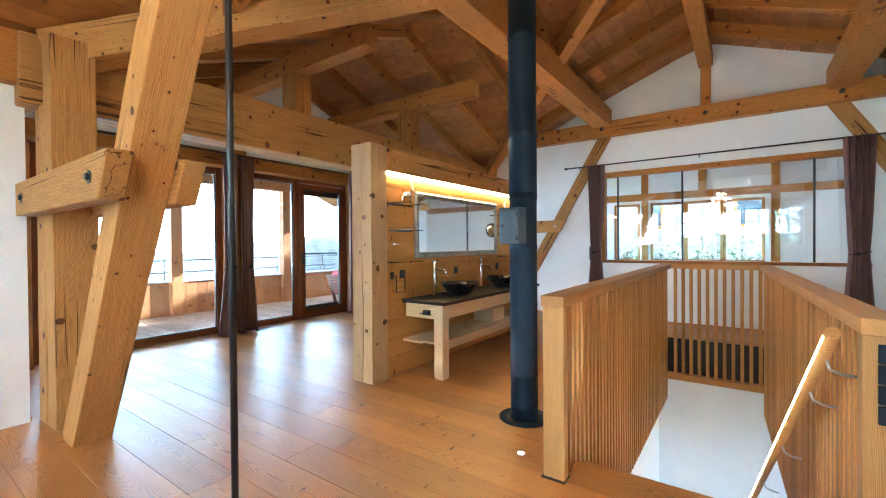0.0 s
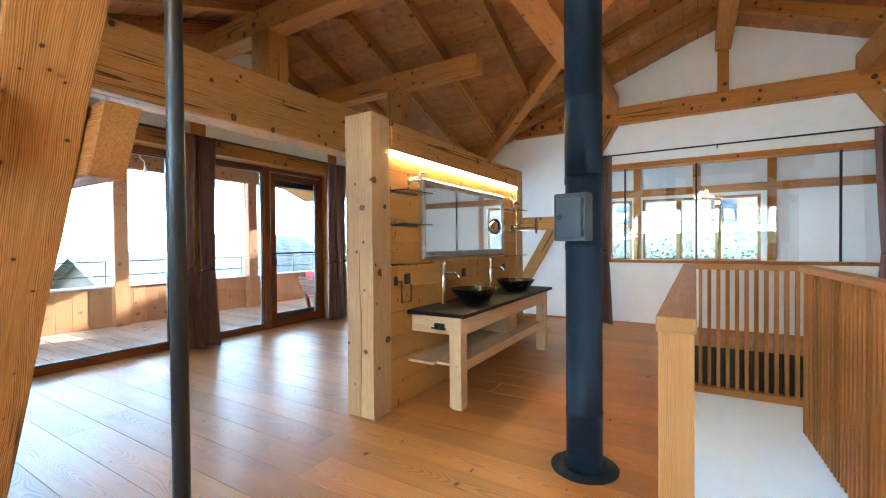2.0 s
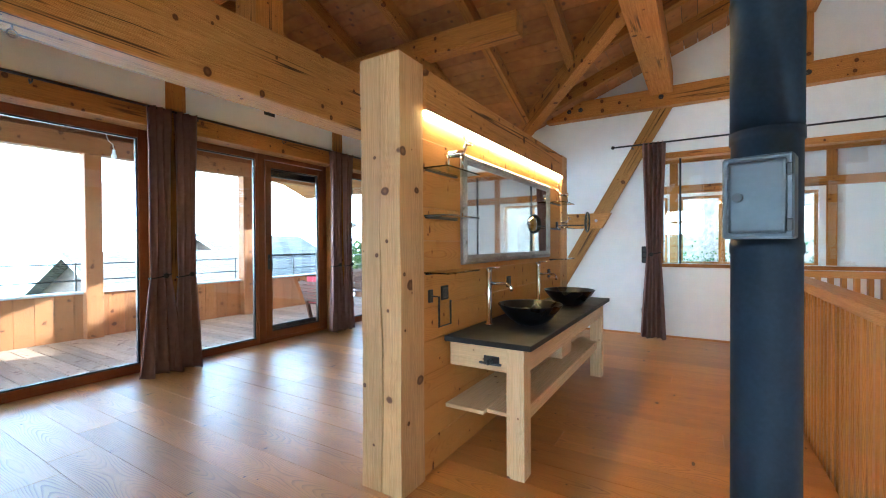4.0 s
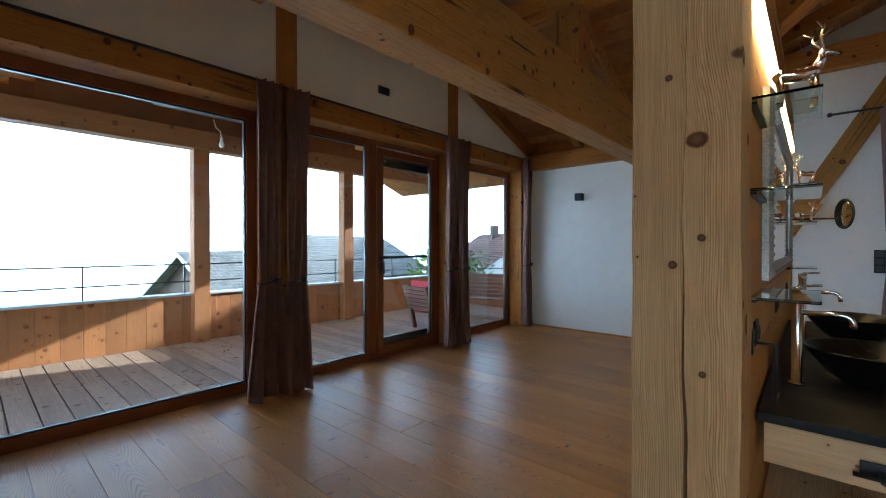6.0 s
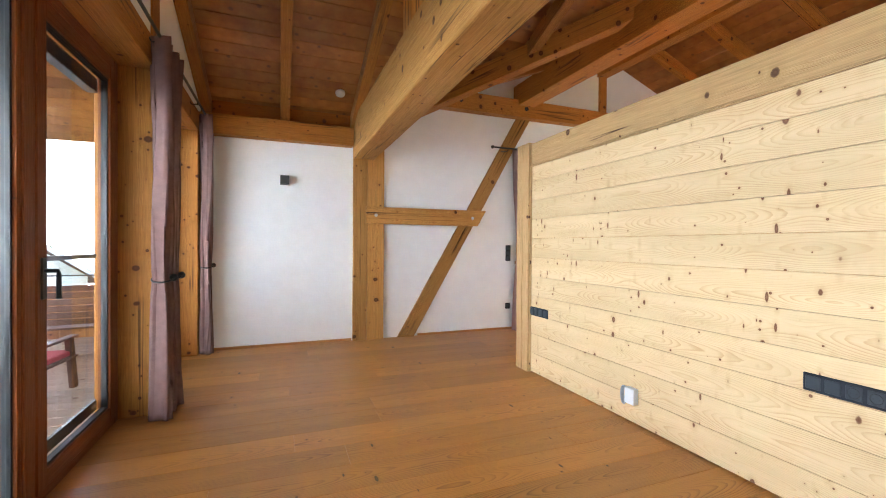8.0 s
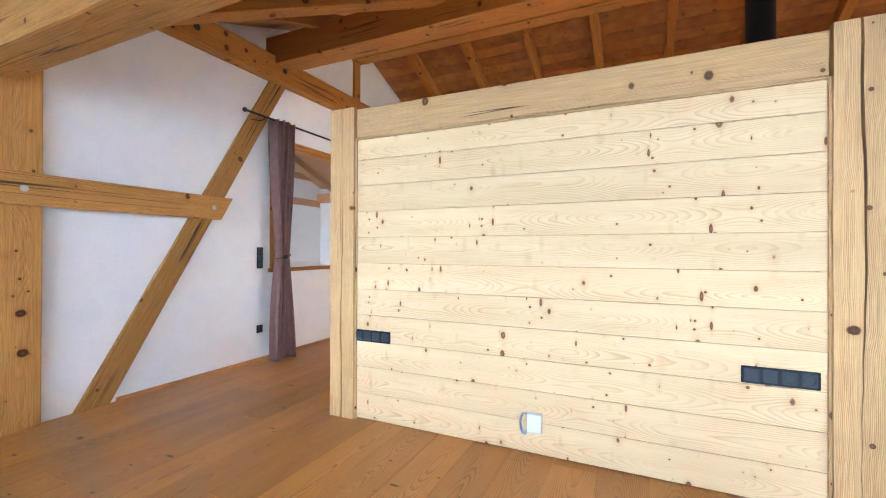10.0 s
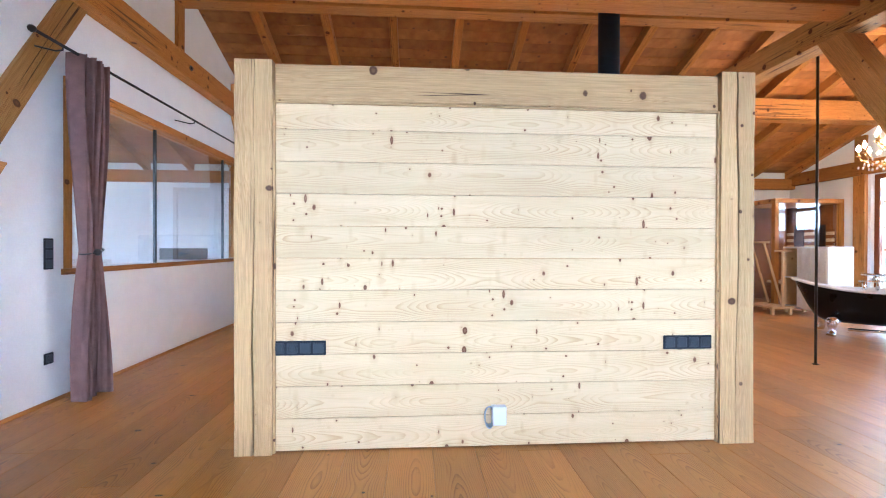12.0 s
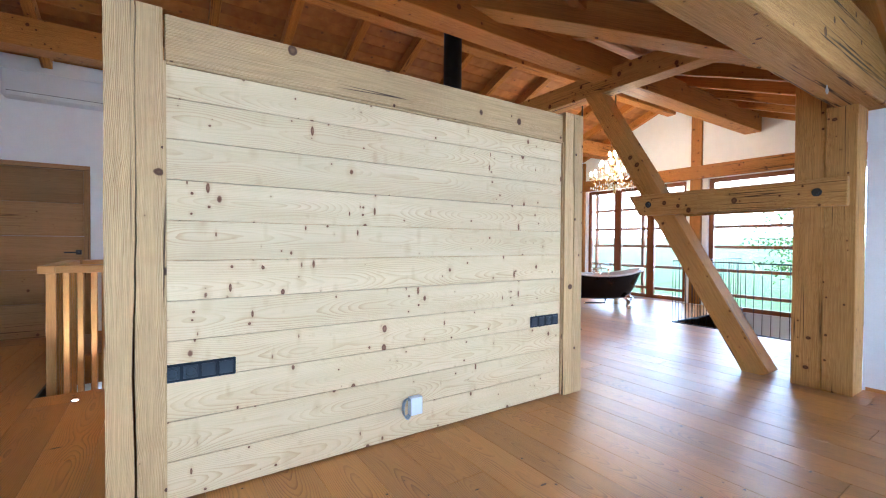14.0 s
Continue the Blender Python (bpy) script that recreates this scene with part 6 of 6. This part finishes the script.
# ---------- outdoors ----------
GRASS = Nodes("meadow")
v = GRASS.coords(shift=False)
g1, g2 = GRASS.noise(v, 0.12, 4), GRASS.noise(v, 2.5, 5)
gc = GRASS.ramp(g1, [(0.3, (0.06, 0.11, 0.025)), (0.7, (0.11, 0.17, 0.04))])
gc = GRASS.mix(gc, GRASS.ramp(g2, [(0.3, grey(0.7)), (0.7, grey(1.15))]), 1.0, "MULTIPLY")
GRASS.link(gc, GRASS.bsdf.inputs["Base Color"])
GRASS.bsdf.inputs["Roughness"].default_value = 0.95
GRASS = GRASS.mat


def ground_z(x, y):
    w = 1 / (1 + math.exp(-(-y - 9 - 0.25 * (x + 3)) / 6)) / (1 + math.exp(min(50, (-x - 30) / 5)))
    hill = max(0.0, -y - 6) * 0.042
    return -6.5 + w * (4.2 + hill) + 0.25 * noise.noise((x * 0.08, y * 0.08, 0)) - 0.35 * max(0, -x - 14) * (1 - w)


bm = bmesh.new()
ticks = [-900, -500, -260, -140, -90] + list(range(-70, 75, 5)) + [95, 150, 280, 520, 900]
grid = [[bm.verts.new((x, y, ground_z(max(-200, min(200, x)), max(-200, min(200, y))))) for y in ticks] for x in ticks]
for i in range(len(ticks) - 1):
    for j in range(len(ticks) - 1):
        f = bm.faces.new((grid[i][j], grid[i + 1][j], grid[i + 1][j + 1], grid[i][j + 1]))
        f.smooth = True
tagged(part("ground", bm, GRASS), "green meadow sloping round the house", "ground", "", "structure")

# emissive ring added as stand-in for bright sky; lights the rooms through the windows
HAZE_GLOW = glow("glowing_sky_backdrop", (0.86, 0.94, 1.0), 2.7)
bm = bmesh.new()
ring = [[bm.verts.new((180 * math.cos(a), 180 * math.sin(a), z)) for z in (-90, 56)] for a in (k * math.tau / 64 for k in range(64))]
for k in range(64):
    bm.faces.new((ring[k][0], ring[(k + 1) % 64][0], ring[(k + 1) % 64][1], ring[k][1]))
tagged(part("backdrop", bm, HAZE_GLOW), "glowing backdrop ring standing in for hazy sky and its light", "backdrop", "", "structure")

TILE = plain("roof_tile", (0.20, 0.185, 0.17), 0.8, speck=0.25, scale=3.0)
BROWNTILE = plain("brown_roof_tile", (0.16, 0.09, 0.07), 0.8, speck=0.2, scale=3.0)
RENDER = plain("house_render", (0.72, 0.70, 0.66), 0.9, speck=0.05, scale=5.0)
DARKBOARD = plain("dark_boarding", (0.09, 0.06, 0.045), 0.85, speck=0.3, scale=4.0)


def house(cx, cy, w, d, z_eave, z_ridge, turn, wall, tile, label, chimney=False, windows=()):
    """Gabled house; ridge along its own y. Tiled slopes are stepped in courses."""
    base = ground_z(cx, cy) - 0.5
    t = thing("house", label, "house", (cx, cy, base), "neighbouring houses")
    m = pose(cx, cy, 0, 0, 0, turn)
    bm = bmesh.new()
    for yy in (-d / 2, d / 2):
        pts = [(-w / 2, yy, base), (w / 2, yy, base), (w / 2, yy, z_eave), (0, yy, z_ridge - 0.15), (-w / 2, yy, z_eave)]
        bm.faces.new([bm.verts.new(p) for p in pts])
    for xx in (-w / 2, w / 2):
        bm.faces.new([bm.verts.new(p) for p in ((xx, -d / 2, base), (xx, d / 2, base), (xx, d / 2, z_eave), (xx, -d / 2, z_eave))])
    part("wall", bm, wall, t).data.transform(m)
    slope = (z_ridge - z_eave) / (w / 2)
    for s in (-1, 1):
        bm = bmesh.new()
        n, run = 22, w / 2 + 0.9
        cols = int((d + 1.8) / 0.30)
        for k in range(n):
            xa, xb = s * run * k / n, s * run * (k + 1) / n
            za, zb = z_ridge - slope * abs(xa), z_ridge - slope * abs(xb)
            prev = None
            for j in range(cols * 2 + 1):
                yy = -d / 2 - 0.9 + (d + 1.8) * j / (cols * 2)
                up = 0.045 if j % 2 else 0.0
                a, b = bm.verts.new((xa, yy, za + up)), bm.verts.new((xb, yy, zb + 0.07 + up))
                c = bm.verts.new((xb, yy, zb - 0.01 + up))
                if prev:
                    bm.faces.new((prev[0], a, b, prev[1]))
                    bm.faces.new((prev[1], b, c, prev[2]))
                prev = (a, b, c)
        part("roof", bm, tile, t, "tiled roof slope").data.transform(m)
        for yy in (-d / 2 - 0.92, d / 2 + 0.86):
            bm = bmesh.new()
            q = [(0, z_ridge - 0.02), (s * run, z_ridge - slope * run - 0.02), (s * run, z_ridge - slope * run - 0.28), (0, z_ridge - 0.28)]
            lo = [bm.verts.new((u, yy, z)) for u, z in q]
            hi = [bm.verts.new((u, yy + 0.06, z)) for u, z in q]
            bm.faces.new(lo)
            bm.faces.new(hi)
            for i in range(4):
                bm.faces.new((lo[i], lo[(i + 1) % 4], hi[(i + 1) % 4], hi[i]))
            part("barge_board", bm, COPING, t).data.transform(m)
    if chimney:
        part("chimney", box_bm(-0.9, -0.3, 0.6, 1.2, z_ridge - 0.8, z_ridge + 0.75, 0.02), DARKBOARD, t).data.transform(m)
    for side, u, z in windows:
        yy = -d / 2 if side == "s" else d / 2
        wt = part("window", box_bm(u - 0.5, u + 0.5, yy - 0.06, yy + 0.06, z, z + 1.2, 0.01), WHITE, t, "white framed window")
        wt.data.transform(m)
        wp = part("glazing", box_bm(u - 0.42, u + 0.42, yy - 0.075, yy + 0.075, z + 0.08, z + 1.12), plain("dark_glazing", (0.05, 0.07, 0.09), 0.1), wt)
        wp.data.transform(m)


house(-30, 16, 9, 11, -1.6, 0.9, 8, DARKBOARD, TILE, "dark boarded house with a grey tiled roof")
house(-38, 27, 11, 14, -1.0, 2.2, 20, DARKBOARD, TILE, "large house with a grey tiled roof and chimney", True)
house(-22.5, 33, 10, 9, -0.9, 2.3, 60, RENDER, BROWNTILE, "white rendered house with a brown tiled roof", True, (("s", -1.5, -1.2), ("s", 1.6, -1.2)))
house(-9, 40, 10, 10, -1.5, 1.9, 75, RENDER, BROWNTILE, "pale house with a brown tiled roof", True, (("s", 0.0, -1.6),))
house(-36, -44, 8, 9, 0.5, 3.0, 30, RENDER, BROWNTILE, "pale farmhouse on the slope", False, (("s", 0.0, 0.0),))

LEAF = plain("leaf_green", (0.055, 0.10, 0.022), 0.8, speck=0.4, scale=2.0, spec=0.2)
LIME = plain("leaf_lime", (0.11, 0.15, 0.025), 0.8, speck=0.4, scale=2.0, spec=0.2)
BARK = plain("bark", (0.09, 0.06, 0.04), 0.95, speck=0.3, scale=12, bump=0.5)


def tree(x, y, h, spread, mat, seed, label, conifer=False, leaves=1500):
    rnd = random.Random(seed)
    z0 = ground_z(x, y)
    t = thing("tree", label, "tree", (x, y, z0), "trees round the house")
    bm = tube_bm([(x, y, z0 - 0.2), (x + 0.1, y, z0 + h * 0.4), (x, y + 0.1, z0 + h * 0.95)], [0.035 * h, 0.022 * h, 0.005 * h], 8)
    tips = []
    for k in range(16):
        f = 0.25 + 0.7 * k / 16
        a = k * 2.4 + rnd.random()
        r = spread * ((1.05 - f) if conifer else math.sin(math.pi * min(1, f * 0.95 + 0.1)) ** 0.6) * (0.7 + 0.5 * rnd.random())
        p0 = Vector((x, y, z0 + h * f))
        p1 = p0 + Vector((math.cos(a) * r, math.sin(a) * r, (-0.05 if conifer else 0.25) * r))
        tube_bm([p0, p0.lerp(p1, 0.5) + Vector((0, 0, 0.05 * r)), p1], [0.008 * h, 0.005 * h, 0.002 * h], 5, bm=bm)
        tips.append((p0, p1, r))
    part("trunk", bm, BARK, t)
    vs, fs = [], []
    for k in range(leaves):
        p0, p1, r = tips[rnd.randrange(len(tips))]
        c = p0.lerp(p1, 0.35 + 0.75 * rnd.random()) + Vector((rnd.gauss(0, 1), rnd.gauss(0, 1), rnd.gauss(0, 0.8))) * (0.16 * spread)
        s = (0.05 + 0.06 * rnd.random()) * max(1.2, h / 6)
        u = Vector((rnd.gauss(0, 1), rnd.gauss(0, 1), rnd.gauss(0, 1))).normalized()
        w = u.orthogonal().normalized()
        i = len(vs)
        vs += [c - u * s, c + w * s * 0.5, c + u * s, c - w * s * 0.5]
        fs.append((i, i + 1, i + 2, i + 3))
    me = bpy.data.meshes.new("crown")
    me.from_pydata([tuple(q) for q in vs], [], fs)
    me.materials.append(mat)
    cr = new("crown", me)
    cr.parent = t
    cr.matrix_parent_inverse = t.matrix_basis.inverted()


tree(-13.2, 14.5, 8.0, 2.2, LIME, 3, "yellow-green broadleaf tree beside the balcony", leaves=3500)
for k, (x, y, h) in enumerate(((-30, 50, 12), (-34, 47, 13), (-26, 54, 12), (-20, 56, 11), (-14, 58, 12))):
    tree(x, y, h, 2.6, LEAF, 10 + k, "dark green conifer behind the houses", True, 2200)
tree(3, -24, 6.5, 2.6, LEAF, 30, "rounded green tree on the meadow", leaves=2500)
tree(-12, -45, 7, 3, LEAF, 31, "rounded green tree on the meadow", leaves=2500)

# shingled neighbour seen through the north room
SHINGLE = plain("weathered_shingle", (0.30, 0.24, 0.20), 0.9, speck=0.35, scale=7.0, bump=0.3)
barn = thing("barn", "shingle-clad neighbouring house with small windows", "house", (0, 22.2, -6.5), "neighbouring houses")
part("wall", box_bm(-8, 9, 22.2, 28, -6.5, 4.6), SHINGLE, barn)
# roof is out of view; its ridge height shapes the sun band on the parapet
for s in (-1, 1):
    bm = bmesh.new()
    for k in range(14):
        ua, ub = 3.5 * k / 14, 3.5 * (k + 1) / 14
        za, zb = 7.75 - 0.95 * ua, 7.75 - 0.95 * ub
        q = [(-9, 25.1 + s * ua, za), (10, 25.1 + s * ua, za), (10, 25.1 + s * ub, zb), (-9, 25.1 + s * ub, zb)]
        lo, hi = [bm.verts.new(v) for v in q], [bm.verts.new((v[0], v[1], v[2] + 0.06)) for v in q]
        bm.faces.new(lo)
        bm.faces.new(hi)
        for i in range(4):
            bm.faces.new((lo[i], lo[(i + 1) % 4], hi[(i + 1) % 4], hi[i]))
    part("roof", bm, TILE, barn, "unseen grey tiled roof slope, placed to cut the low sun")
for xx in (-7.9, 8.9):
    bm = bmesh.new()
    q = [(22.3, 4.55), (27.9, 4.55), (25.1, 7.65)]
    lo, hi = [bm.verts.new((xx - 0.08, *v)) for v in q], [bm.verts.new((xx + 0.08, *v)) for v in q]
    bm.faces.new(lo)
    bm.faces.new(hi)
    for i in range(3):
        bm.faces.new((lo[i], lo[(i + 1) % 3], hi[(i + 1) % 3], hi[i]))
    part("gable", bm, SHINGLE, barn)
rnd = random.Random(5)
vs, fs = [], []
for r in range(40):
    z = -1.5 + 0.16 * r
    x = -6.9 - 0.1 * rnd.random()
    while x < 8.7:
        w = 0.10 + 0.08 * rnd.random()
        y1, y0 = 22.195 - 0.02 - 0.012 * rnd.random(), 22.198
        i = len(vs)
        zb = z + 0.01 * rnd.random()
        vs += [(x, y1, zb), (x + w, y1, zb), (x + w, y0, z + 0.17), (x, y0, z + 0.17), (x, y0, zb), (x + w, y0, zb)]
        fs += [(i, i + 1, i + 2, i + 3), (i, i + 4, i + 5, i + 1)]
        x += w + 0.006
me = bpy.data.meshes.new("shingles")
me.from_pydata(vs, [], fs)
me.materials.append(SHINGLE)
sh = new("shingles", me)
sh.parent, sh.matrix_parent_inverse = barn, barn.matrix_basis.inverted()
tagged(sh, kind="stuff")
for x in (-3.2, 0.6):
    wf = part("window", box_bm(x - 0.55, x + 0.55, 22.12, 22.19, 1.9, 3.1, 0.01), SPRUCE, barn, "wood-framed window")
    part("glazing", box_bm(x - 0.45, x + 0.45, 22.10, 22.125, 2.0, 3.0), plain("barn_glazing", (0.05, 0.07, 0.09), 0.1), wf)
for k in range(4):
    bx = bmesh.new()
    rr = random.Random(60 + k)
    for _ in range(900):
        c = Vector((-3.2 + 1.5 * k + rr.gauss(0, 0.45), 15.5 + rr.gauss(0, 0.3), -0.1 + abs(rr.gauss(0, 0.45))))
        u = Vector((rr.gauss(0, 1), rr.gauss(0, 1), rr.gauss(0, 1))).normalized()
        w = u.orthogonal().normalized()
        bx.faces.new([bx.verts.new(c - u * 0.06), bx.verts.new(c + w * 0.035), bx.verts.new(c + u * 0.06), bx.verts.new(c - w * 0.035)])
    tube_bm([(-3.2 + 1.5 * k, 15.5, ground_z(0, 15.5)), (-3.2 + 1.5 * k, 15.5, 0.2)], 0.06, 6, bm=bx)
    tagged(part("shrub", bx, LEAF), "leafy green shrub before the shingled house", "shrub", "shrubs outside")

# ---------- floor planks, last ----------
PW = 0.24
rnd = random.Random(8)
y = BS
ys = []
while y < NY:
    ys.append((y, min(PW, NY - y)))
    y += PW
y = BS - PW
while y > SY:
    ys.append((max(y, SY), PW if y > SY else PW - (SY - y)))
    y -= PW
for y0, h in ys:
    if h < 0.03:
        continue
    yc = y0 + h / 2
    spans = [(-5.95 if yc > BS else -3.85, EX if yc > -0.3 else 3.57)]
    if VY0 - 0.22 < yc < VY1 + 0.16:
        spans = [(spans[0][0], VX0), (VX1, EX)]
    elif yc < DY1:
        spans = [(DX1 + 0.02, spans[0][1])]
    for a, b in spans:
        x = a - rnd.random() * 1.6
        while x < b:
            L = 1.9 + 0.5 * rnd.random()
            x0, x1 = max(x, a), min(x + L, b)
            x += L
            if x1 - x0 < 0.05:
                continue
            ob = new("plank", mesh_of("plank", box_bm(-(x1 - x0) / 2 + 0.0007, (x1 - x0) / 2 - 0.0007, -h / 2 + 0.0007, h / 2 - 0.0007, -0.015, 0.0, 0.0014), OAK))
            ob.parent = floor
            ob.location = ((x0 + x1) / 2, yc, 0)
